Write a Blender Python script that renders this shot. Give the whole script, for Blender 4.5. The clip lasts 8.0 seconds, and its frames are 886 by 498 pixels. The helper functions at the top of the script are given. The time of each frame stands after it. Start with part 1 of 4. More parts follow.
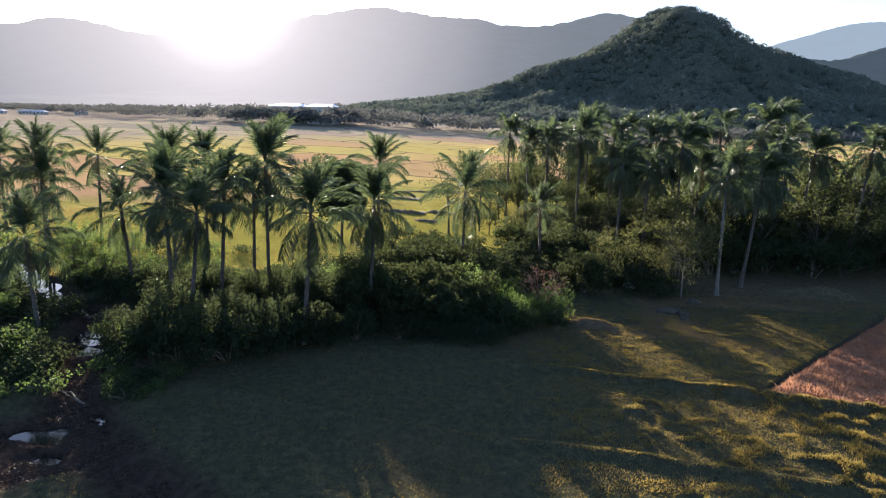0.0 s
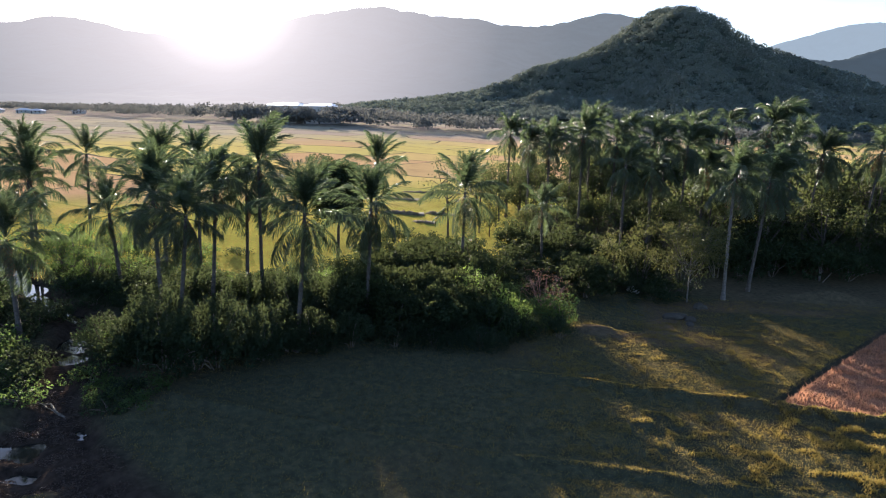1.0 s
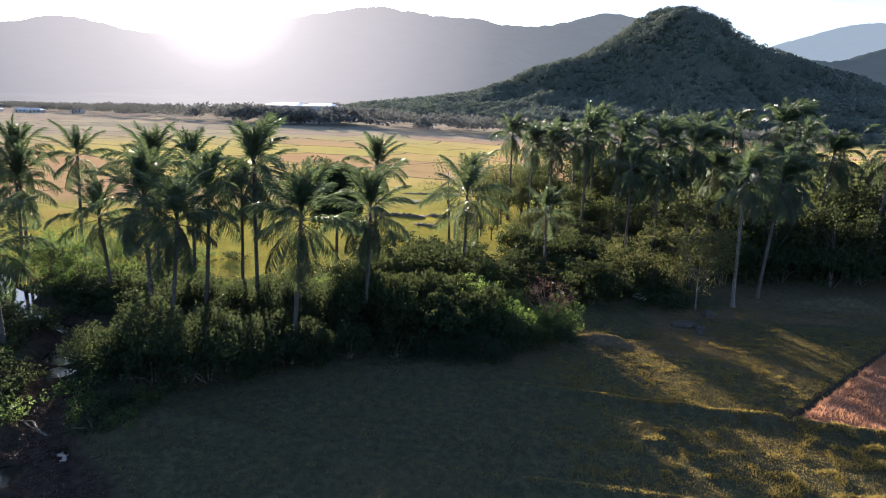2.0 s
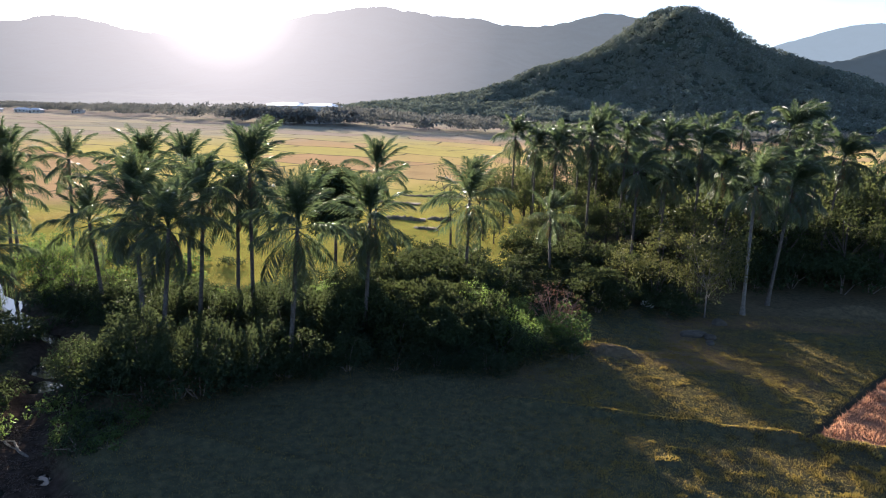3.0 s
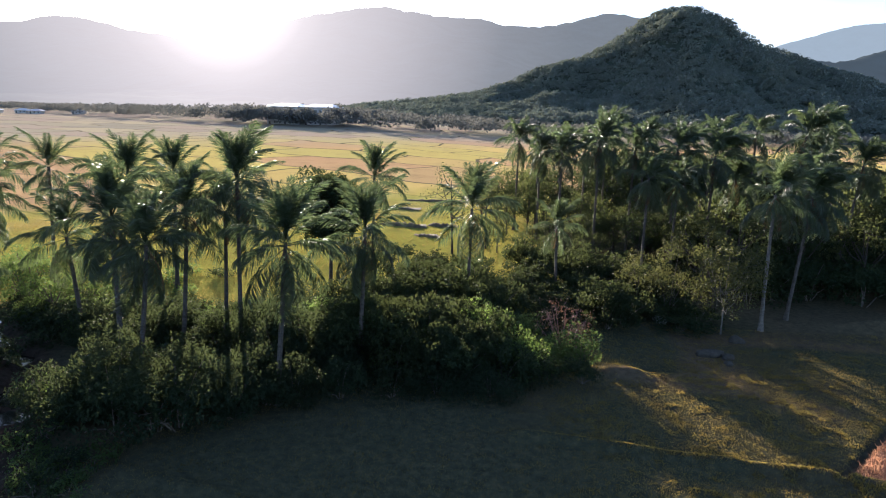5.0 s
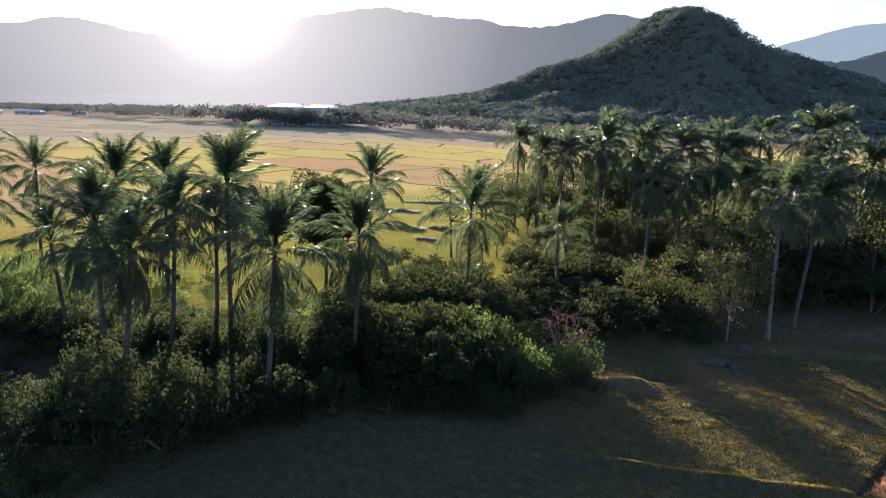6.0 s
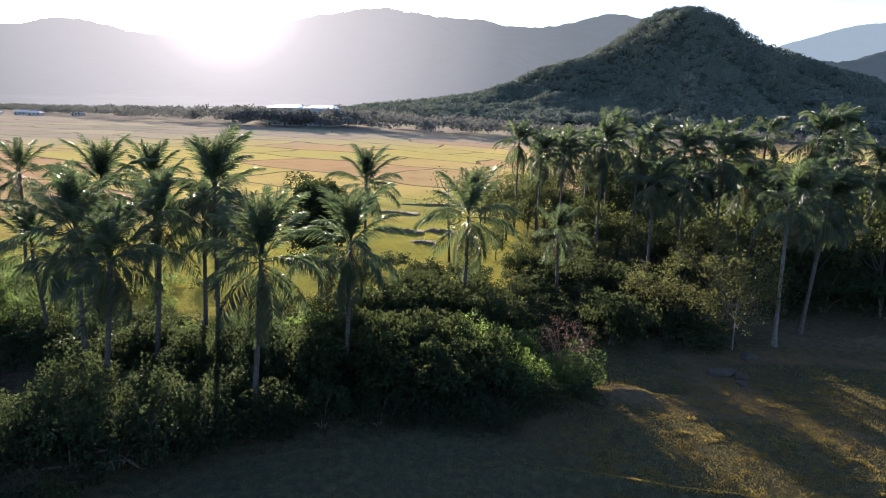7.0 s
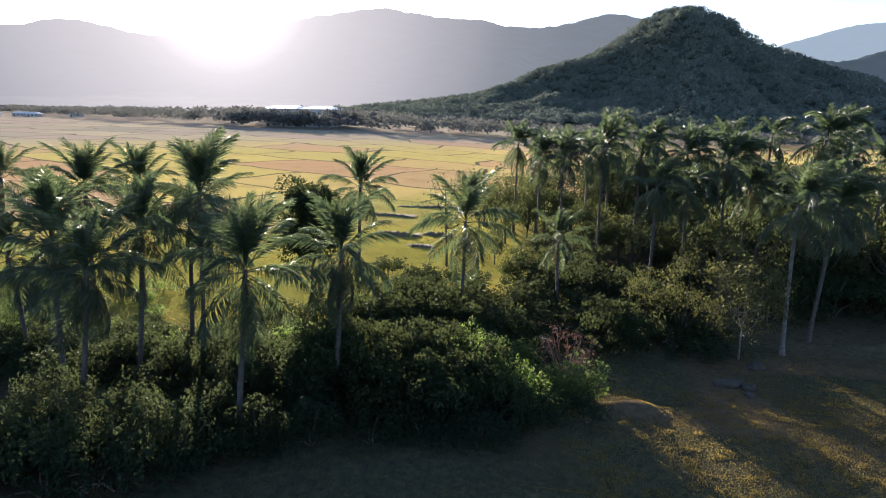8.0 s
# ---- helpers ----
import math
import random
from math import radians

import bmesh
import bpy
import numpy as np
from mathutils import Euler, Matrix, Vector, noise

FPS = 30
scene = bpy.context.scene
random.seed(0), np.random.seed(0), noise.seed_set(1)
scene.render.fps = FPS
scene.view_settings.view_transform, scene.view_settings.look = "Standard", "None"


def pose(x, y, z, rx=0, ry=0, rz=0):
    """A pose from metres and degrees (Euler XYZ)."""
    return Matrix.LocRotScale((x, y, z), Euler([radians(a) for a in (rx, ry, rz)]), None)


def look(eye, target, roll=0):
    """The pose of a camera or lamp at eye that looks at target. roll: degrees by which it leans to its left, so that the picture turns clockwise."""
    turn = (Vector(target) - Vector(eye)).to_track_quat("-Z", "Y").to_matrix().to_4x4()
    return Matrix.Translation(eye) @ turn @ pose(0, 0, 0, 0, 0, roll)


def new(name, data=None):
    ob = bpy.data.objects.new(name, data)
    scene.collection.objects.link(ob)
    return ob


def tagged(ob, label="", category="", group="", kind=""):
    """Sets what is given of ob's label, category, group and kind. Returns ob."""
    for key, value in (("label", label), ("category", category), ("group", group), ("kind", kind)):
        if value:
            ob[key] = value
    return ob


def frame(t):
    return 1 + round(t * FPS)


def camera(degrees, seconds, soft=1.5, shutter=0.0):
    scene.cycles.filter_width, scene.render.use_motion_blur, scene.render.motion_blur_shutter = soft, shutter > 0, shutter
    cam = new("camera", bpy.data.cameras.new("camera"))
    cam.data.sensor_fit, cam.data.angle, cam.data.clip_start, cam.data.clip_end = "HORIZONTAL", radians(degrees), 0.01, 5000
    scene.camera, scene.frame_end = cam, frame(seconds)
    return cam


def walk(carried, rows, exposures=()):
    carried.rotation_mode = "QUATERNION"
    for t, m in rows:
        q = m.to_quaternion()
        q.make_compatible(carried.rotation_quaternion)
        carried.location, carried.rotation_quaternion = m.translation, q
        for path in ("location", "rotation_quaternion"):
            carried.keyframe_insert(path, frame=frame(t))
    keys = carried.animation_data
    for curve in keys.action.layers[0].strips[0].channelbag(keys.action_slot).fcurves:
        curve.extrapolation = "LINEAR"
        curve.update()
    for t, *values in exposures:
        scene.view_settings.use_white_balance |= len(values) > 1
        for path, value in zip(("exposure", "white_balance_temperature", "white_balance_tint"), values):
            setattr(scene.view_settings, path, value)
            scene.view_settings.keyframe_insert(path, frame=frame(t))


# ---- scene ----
cam = camera(71.1, 8.0, soft=1.1)
PATH = [
    (0, (1.150, 0.409, 18.071), (0.581, 19.877, 13.520), 1.09),
    (0.5, (1.142, 1.318, 17.989), (0.592, 20.785, 13.434), 1.15),
    (1, (1.076, 2.240, 17.972), (0.538, 21.706, 13.415), 1.21),
    (1.5, (0.977, 3.163, 18.004), (0.444, 22.629, 13.444), 1.26),
    (3, (0.664, 5.864, 18.250), (0.116, 25.330, 13.689), 1.34),
    (3.5, (0.602, 6.726, 18.348), (0.041, 26.191, 13.788), 1.35),
    (4, (0.576, 7.567, 18.440), (-0.001, 27.032, 13.882), 1.35),
    (4.5, (0.589, 8.389, 18.521), (-0.004, 27.854, 13.967), 1.34),
    (6, (0.857, 10.798, 18.683), (0.213, 30.265, 14.141), 1.27),
    (6.5, (1.002, 11.612, 18.712), (0.345, 31.080, 14.175), 1.24),
    (7, (1.157, 12.454, 18.735), (0.489, 31.922, 14.204), 1.20),
    (7.5, (1.307, 13.337, 18.758), (0.631, 32.807, 14.233), 1.15),
    (8, (1.430, 14.282, 18.790), (0.752, 33.753, 14.272), 1.09),
]
walk(cam, [(t, look(eye, target, roll)) for t, eye, target, roll in PATH])

# ---- light ----
SUN_EL, SUN_AZ = 9.8, 20.8          # degrees above the horizon, degrees left of straight ahead
world = bpy.data.worlds.new("world")
scene.world = world
world.use_nodes = True
wn = world.node_tree.nodes
wl = world.node_tree.links
sky = wn.new("ShaderNodeTexSky")
sky.sky_type = "NISHITA"
sky.sun_disc = False
sky.sun_elevation, sky.sun_rotation = radians(SUN_EL), radians(-SUN_AZ)
sky.air_density, sky.dust_density, sky.ozone_density = 1.0, 0.8, 3.0
pale = wn.new("ShaderNodeHueSaturation")     # thin cloud takes most of the colour out of the sky
pale.inputs["Saturation"].default_value = 1.0
wl.new(sky.outputs[0], pale.inputs["Color"])
way = wn.new("ShaderNodeTexCoord")
stretch = wn.new("ShaderNodeMapping")
stretch.inputs["Scale"].default_value = (2.2, 2.2, 9.0)
wl.new(way.outputs["Generated"], stretch.inputs["Vector"])
puff = wn.new("ShaderNodeTexNoise")
puff.inputs["Scale"].default_value, puff.inputs["Detail"].default_value = 1.6, 7.0
wl.new(stretch.outputs[0], puff.inputs["Vector"])
cover = wn.new("ShaderNodeMapRange")
cover.inputs["From Min"].default_value, cover.inputs["From Max"].default_value, cover.inputs["To Max"].default_value = 0.40, 0.62, 0.6
wl.new(puff.outputs["Fac"], cover.inputs["Value"])
grey = wn.new("ShaderNodeRGBToBW")
wl.new(pale.outputs[0], grey.inputs[0])
cloud = wn.new("ShaderNodeMix")
cloud.data_type = "RGBA"
wl.new(cover.outputs[0], cloud.inputs[0])
wl.new(pale.outputs[0], cloud.inputs[6])
wl.new(grey.outputs[0], cloud.inputs[7])
wl.new(cloud.outputs[2], wn["Background"].inputs[0])
wn["Background"].inputs[1].default_value = 0.107
sun = new("sun", bpy.data.lights.new("sun", "SUN"))
sun.data.energy, sun.data.angle, sun.data.color = 5.0, radians(0.6), (1.0, 0.835, 0.60)
to_sun = Vector((-math.sin(radians(SUN_AZ)) * math.cos(radians(SUN_EL)), math.cos(radians(SUN_AZ)) * math.cos(radians(SUN_EL)), math.sin(radians(SUN_EL))))
sun.rotation_euler = to_sun.to_track_quat("Z", "Y").to_euler()
sun.location = (-40, 100, 60)
scene.view_settings.exposure = 1.72
scene.view_settings.use_white_balance = True
scene.view_settings.white_balance_temperature = 5660
scene.view_settings.white_balance_tint = 19

# ---- small tools ----
rng = np.random.default_rng(7)


def lattice(ix, iy, seed):
    h = (ix * 374761393 + iy * 668265263 + seed * 974634721) & 0xFFFFFFFF
    h = ((h ^ (h >> 13)) * 1274126177) & 0xFFFFFFFF
    return ((h ^ (h >> 16)) & 0xFFFF) / 65535.0


def vnoise(x, y, seed=0):
    """Smooth value noise from 0 to 1, on arrays."""
    x, y = np.asarray(x, float), np.asarray(y, float)
    fx, fy = np.floor(x), np.floor(y)
    ix, iy = fx.astype(np.int64), fy.astype(np.int64)
    u, v = x - fx, y - fy
    u, v = u * u * (3 - 2 * u), v * v * (3 - 2 * v)
    a, b = lattice(ix, iy, seed), lattice(ix + 1, iy, seed)
    c, d = lattice(ix, iy + 1, seed), lattice(ix + 1, iy + 1, seed)
    return (a * (1 - u) + b * u) * (1 - v) + (c * (1 - u) + d * u) * v


def step01(e0, e1, x):
    t = np.clip((x - e0) / (e1 - e0), 0, 1)
    return t * t * (3 - 2 * t)


def to_segments(x, y, pts):
    """Distance of points to a line of points in plan."""
    best = np.full(np.shape(x), 1e9)
    for (ax, ay), (bx, by) in zip(pts[:-1], pts[1:]):
        dx, dy = bx - ax, by - ay
        k = np.clip(((x - ax) * dx + (y - ay) * dy) / (dx * dx + dy * dy), 0, 1)
        best = np.minimum(best, np.hypot(x - ax - k * dx, y - ay - k * dy))
    return best


def make_mesh(name, verts, faces, smooth=False):
    """A mesh from arrays; faces is an (n, k) array or a list of such arrays."""
    verts = np.asarray(verts, np.float32)
    groups = faces if isinstance(faces, list) else [faces]
    groups = [np.asarray(g, np.int32) for g in groups if len(g)]
    sizes = np.concatenate([np.full(len(g), g.shape[1], np.int32) for g in groups])
    loops = np.concatenate([g.ravel() for g in groups])
    me = bpy.data.meshes.new(name)
    me.vertices.add(len(verts))
    me.vertices.foreach_set("co", verts.ravel())
    me.loops.add(len(loops))
    me.loops.foreach_set("vertex_index", loops)
    me.polygons.add(len(sizes))
    me.polygons.foreach_set("loop_start", np.concatenate(([0], np.cumsum(sizes)[:-1])).astype(np.int32))
    me.polygons.foreach_set("use_smooth", np.full(len(sizes), smooth))
    me.update(calc_edges=True)
    me.validate()
    return me


def part(name, me, material, parent=None, label="", m=None):
    """One mesh object, under a thing where parent is given."""
    if not me.materials:
        me.materials.append(material)
    ob = new(name, me)
    ob.parent = parent
    if m is not None:
        ob.matrix_basis = m
    if label:
        ob["label"] = label
    return ob


def thing(name, label, category, m, group="", kind=""):
    ob = new(name)
    ob.empty_display_size = 0.3
    ob.matrix_basis = m
    return tagged(ob, label, category, group, kind)


def scaled(x, y, z, rz=0, sx=1, sz=None, rx=0, ry=0):
    return pose(x, y, z, rx, ry, rz) @ Matrix.Diagonal((sx, sx, sz if sz else sx, 1))


def tube(points, radii, sides=7):
    """A bent, tapered tube: vertices and quads."""
    pts = np.asarray(points, float)
    n = len(pts)
    tang = np.gradient(pts, axis=0)
    tang /= np.linalg.norm(tang, axis=1)[:, None] + 1e-9
    ref = np.array([1.0, 0, 0]) if abs(tang[0][0]) < 0.8 else np.array([0, 1.0, 0])
    side = np.cross(tang, ref)
    side /= np.linalg.norm(side, axis=1)[:, None] + 1e-9
    up = np.cross(tang, side)
    a = np.linspace(0, 2 * np.pi, sides, endpoint=False)
    ring = side[:, None, :] * np.cos(a)[None, :, None] + up[:, None, :] * np.sin(a)[None, :, None]
    v = (pts[:, None, :] + ring * np.asarray(radii, float)[:, None, None]).reshape(-1, 3)
    i, j = np.meshgrid(np.arange(n - 1), np.arange(sides), indexing="ij")
    k = (j + 1) % sides
    f = np.stack([i * sides + j, i * sides + k, (i + 1) * sides + k, (i + 1) * sides + j], -1).reshape(-1, 4)
    return v, f


class Pile:
    """Gathers pieces of one mesh."""

    def __init__(self):
        self.v, self.q, self.n = [], [], 0

    def add(self, v, f):
        self.v.append(v)
        self.q.append(f + self.n)
        self.n += len(v)

    def mesh(self, name, smooth=True):
        return make_mesh(name, np.concatenate(self.v), self.q, smooth)


def leaf_quads(c, axis, nor, length, width):
    """Folded leaves: one bent kite each."""
    axis = axis / (np.linalg.norm(axis, axis=1)[:, None] + 1e-9)
    b = np.cross(nor, axis)
    b /= np.linalg.norm(b, axis=1)[:, None] + 1e-9
    n2 = np.cross(axis, b)
    L, W = length[:, None], width[:, None]
    v = np.stack([c - axis * L * 0.5, c + b * W * 0.5 + n2 * W * 0.18, c + axis * L * 0.5 - n2 * L * 0.08, c - b * W * 0.5 + n2 * W * 0.18], 1).reshape(-1, 3)
    f = np.arange(len(c) * 4).reshape(-1, 4)
    return v, f


def spread(n, r):
    d = r.normal(size=(n, 3))
    return d / (np.linalg.norm(d, axis=1)[:, None] + 1e-9)


# ---- materials ----
def material(name):
    mat = bpy.data.materials.new(name)
    mat.use_nodes = True
    nt = mat.node_tree
    return mat, nt, nt.nodes["Principled BSDF"], nt.nodes["Material Output"]


def node(nt, kind, **values):
    nd = nt.nodes.new(kind)
    for k, v in values.items():
        nd.inputs[k].default_value = v
    return nd


def ramp(nt, fac, stops):
    r = nt.nodes.new("ShaderNodeValToRGB")
    while len(r.color_ramp.elements) < len(stops):
        r.color_ramp.elements.new(0.5)
    for e, (p, c) in zip(r.color_ramp.elements, stops):
        e.position, e.color = p, (*c, 1)
    nt.links.new(fac, r.inputs[0])
    return r.outputs[0]


def mixed(nt, fac, a, b, mode="MIX"):
    m = nt.nodes.new("ShaderNodeMix")
    m.data_type, m.blend_type = "RGBA", mode
    for sock, v in ((m.inputs[0], fac), (m.inputs[6], a), (m.inputs[7], b)):
        if isinstance(v, bpy.types.NodeSocket):
            nt.links.new(v, sock)
        elif isinstance(v, (int, float)):
            sock.default_value = v
        else:
            sock.default_value = (*v, 1)
    return m.outputs[2]


def leaf_material(name, dark, light, through_col, thin=0.35, rough=0.42, spec=0.5, fuzz=0.0):
    """Leaves: each of its own shade, glossy above, letting light through."""
    mat, nt, bsdf, out = material(name)
    geo = nt.nodes.new("ShaderNodeNewGeometry")
    info = nt.nodes.new("ShaderNodeObjectInfo")
    tex = node(nt, "ShaderNodeTexNoise", Scale=0.55, Detail=3.0)
    tc = nt.nodes.new("ShaderNodeTexCoord")
    nt.links.new(tc.outputs["Object"], tex.inputs["Vector"])
    shade = ramp(nt, geo.outputs["Random Per Island"], [(0.0, dark), (0.72, light), (0.94, light), (1.0, tuple(min(1, c * 1.5) for c in light))])
    shade = mixed(nt, tex.outputs["Fac"], shade, dark)
    vary = nt.nodes.new("ShaderNodeHueSaturation")
    mr = node(nt, "ShaderNodeMapRange", **{"To Min": 0.75, "To Max": 1.25})
    nt.links.new(info.outputs["Random"], mr.inputs["Value"])
    nt.links.new(mr.outputs[0], vary.inputs["Value"])
    mh = node(nt, "ShaderNodeMapRange", **{"To Min": 0.48, "To Max": 0.52})
    nt.links.new(info.outputs["Random"], mh.inputs["Value"])
    nt.links.new(mh.outputs[0], vary.inputs["Hue"])
    nt.links.new(shade, vary.inputs["Color"])
    nt.links.new(vary.outputs[0], bsdf.inputs["Base Color"])
    bsdf.inputs["Roughness"].default_value = rough
    bsdf.inputs["Specular IOR Level"].default_value = spec
    bsdf.inputs["Sheen Weight"].default_value = fuzz
    bsdf.inputs["Sheen Roughness"].default_value = 0.6
    tr = node(nt, "ShaderNodeBsdfTranslucent", Color=(*through_col, 1))
    mx = nt.nodes.new("ShaderNodeMixShader")
    mx.inputs[0].default_value = thin
    nt.links.new(bsdf.outputs[0], mx.inputs[1])
    nt.links.new(tr.outputs[0], mx.inputs[2])
    nt.links.new(mx.outputs[0], out.inputs["Surface"])
    return mat


def bark_material(name, a, b, scale=3.0, rings=0.0):
    mat, nt, bsdf, out = material(name)
    tc = nt.nodes.new("ShaderNodeTexCoord")
    tex = node(nt, "ShaderNodeTexNoise", Scale=scale, Detail=6.0)
    nt.links.new(tc.outputs["Object"], tex.inputs["Vector"])
    col = ramp(nt, tex.outputs["Fac"], [(0.3, a), (0.7, b)])
    bump = node(nt, "ShaderNodeBump", Strength=0.5, Distance=0.03)
    nt.links.new(tex.outputs["Fac"], bump.inputs["Height"])
    if rings:
        wave = node(nt, "ShaderNodeTexWave", Scale=rings, Distortion=1.5)
        wave.bands_direction = "Z"
        nt.links.new(tc.outputs["Object"], wave.inputs["Vector"])
        col = mixed(nt, ramp(nt, wave.outputs["Fac"], [(0.0, (0.6, 0.6, 0.6)), (0.4, (0, 0, 0))]), col, tuple(c * 0.45 for c in a))
        nt.links.new(wave.outputs["Fac"], bump.inputs["Height"])
    nt.links.new(col, bsdf.inputs["Base Color"])
    nt.links.new(bump.outputs[0], bsdf.inputs["Normal"])
    bsdf.inputs["Roughness"].default_value = 0.85
    return mat


FROND = leaf_material("palm_frond", (0.015, 0.027, 0.018), (0.047, 0.071, 0.045), (0.19, 0.26, 0.10), 0.33, 0.44, 0.45)
FROND_DRY = leaf_material("dry_frond", (0.11, 0.065, 0.030), (0.22, 0.14, 0.07), (0.25, 0.15, 0.06), 0.2, 0.6, 0.3)
PALM_BARK = bark_material("palm_bark", (0.052, 0.044, 0.036), (0.125, 0.108, 0.092), 4.0, 3.2)
# same bark for one trunk, with its skylight put into paler tones
PALM_BARK_LIT = bark_material("lit_palm_bark", (0.10, 0.088, 0.076), (0.22, 0.20, 0.178), 4.0, 3.2)
BARK = bark_material("tree_bark", (0.07, 0.055, 0.045), (0.18, 0.15, 0.12), 5.0)
PALE_BARK = bark_material("pale_bark", (0.085, 0.074, 0.063), (0.19, 0.17, 0.148), 5.0)
DARK_BARK = bark_material("dark_bark", (0.035, 0.028, 0.022), (0.09, 0.075, 0.06), 5.0)
TWIG = bark_material("reddish_twig", (0.16, 0.08, 0.06), (0.30, 0.17, 0.13), 5.0)
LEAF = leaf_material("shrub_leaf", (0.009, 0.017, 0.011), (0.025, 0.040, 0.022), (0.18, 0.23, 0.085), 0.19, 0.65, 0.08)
# fresher green leaf, also the lit copy: sunlight put into its colour
LEAF_FRESH_LIT = leaf_material("fresh_lit_leaf", (0.009, 0.022, 0.010), (0.033, 0.056, 0.022), (0.28, 0.40, 0.10), 0.31, 0.55, 0.12)
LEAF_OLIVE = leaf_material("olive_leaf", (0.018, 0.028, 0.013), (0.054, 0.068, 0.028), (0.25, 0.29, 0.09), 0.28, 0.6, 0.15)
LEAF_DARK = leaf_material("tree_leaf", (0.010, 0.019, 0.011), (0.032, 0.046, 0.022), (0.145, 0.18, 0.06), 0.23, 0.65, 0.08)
# lit copy of the olive leaf, the sun's warmth put into its tone
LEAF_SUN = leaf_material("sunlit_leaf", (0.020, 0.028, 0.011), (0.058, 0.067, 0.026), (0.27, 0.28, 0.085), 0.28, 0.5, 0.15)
LEAF_RED = leaf_material("russet_leaf", (0.085, 0.048, 0.032), (0.16, 0.095, 0.060), (0.28, 0.15, 0.08), 0.25, 0.5)
# brighter leaf for two mounds, their sunlight painted into the colour
LEAF_LIT_MOUND = leaf_material("lit_mound_leaf", (0.014, 0.030, 0.010), (0.044, 0.074, 0.022), (0.40, 0.58, 0.12), 0.38, 0.5, 0.15)
GRASS = leaf_material("grass_blade", (0.064, 0.062, 0.032), (0.095, 0.088, 0.042), (0.47, 0.345, 0.072), 0.46, 0.6, 0.15)
STRAW = leaf_material("straw_blade", (0.24, 0.122, 0.070), (0.40, 0.215, 0.125), (0.68, 0.36, 0.19), 0.5, 0.6, 0.3)


def ground_material():
    mat, nt, bsdf, out = material("ground")
    geo = nt.nodes.new("ShaderNodeNewGeometry")
    pos = geo.outputs["Position"]
    fine = node(nt, "ShaderNodeTexNoise", Scale=2.2, Detail=8.0, Roughness=0.65)
    nt.links.new(pos, fine.inputs["Vector"])
    broad = node(nt, "ShaderNodeTexNoise", Scale=0.06, Detail=4.0)
    nt.links.new(pos, broad.inputs["Vector"])
    turf = ramp(nt, fine.outputs["Fac"], [(0.25, (0.029, 0.034, 0.024)), (0.5, (0.058, 0.061, 0.037)), (0.75, (0.11, 0.098, 0.054))])
    turf = mixed(nt, ramp(nt, broad.outputs["Fac"], [(0.50, (0, 0, 0)), (0.70, (0.55, 0.55, 0.55))]), turf, (0.11, 0.075, 0.042))
    # paddies beyond the palms: each parcel of its own cover, with low banks between
    mp = node(nt, "ShaderNodeMapping", Rotation=(0, 0, radians(24)))
    nt.links.new(pos, mp.inputs["Vector"])
    warp = node(nt, "ShaderNodeTexNoise", Scale=0.02, Detail=2.0)
    nt.links.new(pos, warp.inputs["Vector"])
    vm = nt.nodes.new("ShaderNodeVectorMath")
    vm.operation = "MULTIPLY_ADD"
    vm.inputs[1].default_value = (34, 34, 0)
    nt.links.new(warp.outputs["Color"], vm.inputs[0])
    nt.links.new(mp.outputs[0], vm.inputs[2])
    brick = node(nt, "ShaderNodeTexBrick", Scale=1.0, **{"Mortar Size": 0.7, "Brick Width": 46.0, "Row Height": 27.0, "Mortar Smooth": 0.4,
                 "Color1": (0, 0, 0, 1), "Color2": (1, 1, 1, 1), "Mortar": (0.5, 0.5, 0.5, 1)})
    nt.links.new(vm.outputs[0], brick.inputs["Vector"])
    parcel = ramp(nt, brick.outputs["Color"], [(0.0, (0.29, 0.19, 0.105)), (0.3, (0.33, 0.215, 0.112)), (0.5, (0.31, 0.225, 0.105)), (0.68, (0.40, 0.31, 0.098)), (0.84, (0.30, 0.255, 0.09)), (1.0, (0.36, 0.285, 0.09))])
    far_parcel = ramp(nt, brick.outputs["Color"], [(0.0, (0.21, 0.172, 0.138)), (0.35, (0.235, 0.195, 0.150)), (0.6, (0.19, 0.172, 0.130)), (0.8, (0.26, 0.225, 0.150)), (1.0, (0.22, 0.192, 0.145))])
    blotch = node(nt, "ShaderNodeTexNoise", Scale=0.11, Detail=7.0, Roughness=0.7)
    nt.links.new(pos, blotch.inputs["Vector"])
    parcel = mixed(nt, ramp(nt, blotch.outputs["Fac"], [(0.50, (0, 0, 0)), (0.70, (0.5, 0.5, 0.5))]), parcel, (0.16, 0.12, 0.065))
    sep = nt.nodes.new("ShaderNodeSeparateXYZ")
    nt.links.new(pos, sep.inputs[0])
    meadow = mixed(nt, broad.outputs["Fac"], (0.205, 0.22, 0.044), (0.30, 0.262, 0.058))
    meadow = mixed(nt, ramp(nt, blotch.outputs["Fac"], [(0.46, (0, 0, 0)), (0.70, (0.65, 0.65, 0.65))]), meadow, (0.10, 0.105, 0.034))
    meadow = mixed(nt, ramp(nt, fine.outputs["Fac"], [(0.3, (0, 0, 0)), (0.8, (0.5, 0.5, 0.5))]), meadow, (0.11, 0.12, 0.03))
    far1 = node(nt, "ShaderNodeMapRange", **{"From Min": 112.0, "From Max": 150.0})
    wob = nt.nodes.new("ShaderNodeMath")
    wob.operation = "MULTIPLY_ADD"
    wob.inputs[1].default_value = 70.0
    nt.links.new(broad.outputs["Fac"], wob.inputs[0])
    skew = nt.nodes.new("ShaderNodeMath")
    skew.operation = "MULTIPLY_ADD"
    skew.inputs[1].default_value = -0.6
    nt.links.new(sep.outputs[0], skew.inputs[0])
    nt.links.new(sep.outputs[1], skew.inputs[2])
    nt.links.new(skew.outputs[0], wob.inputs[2])
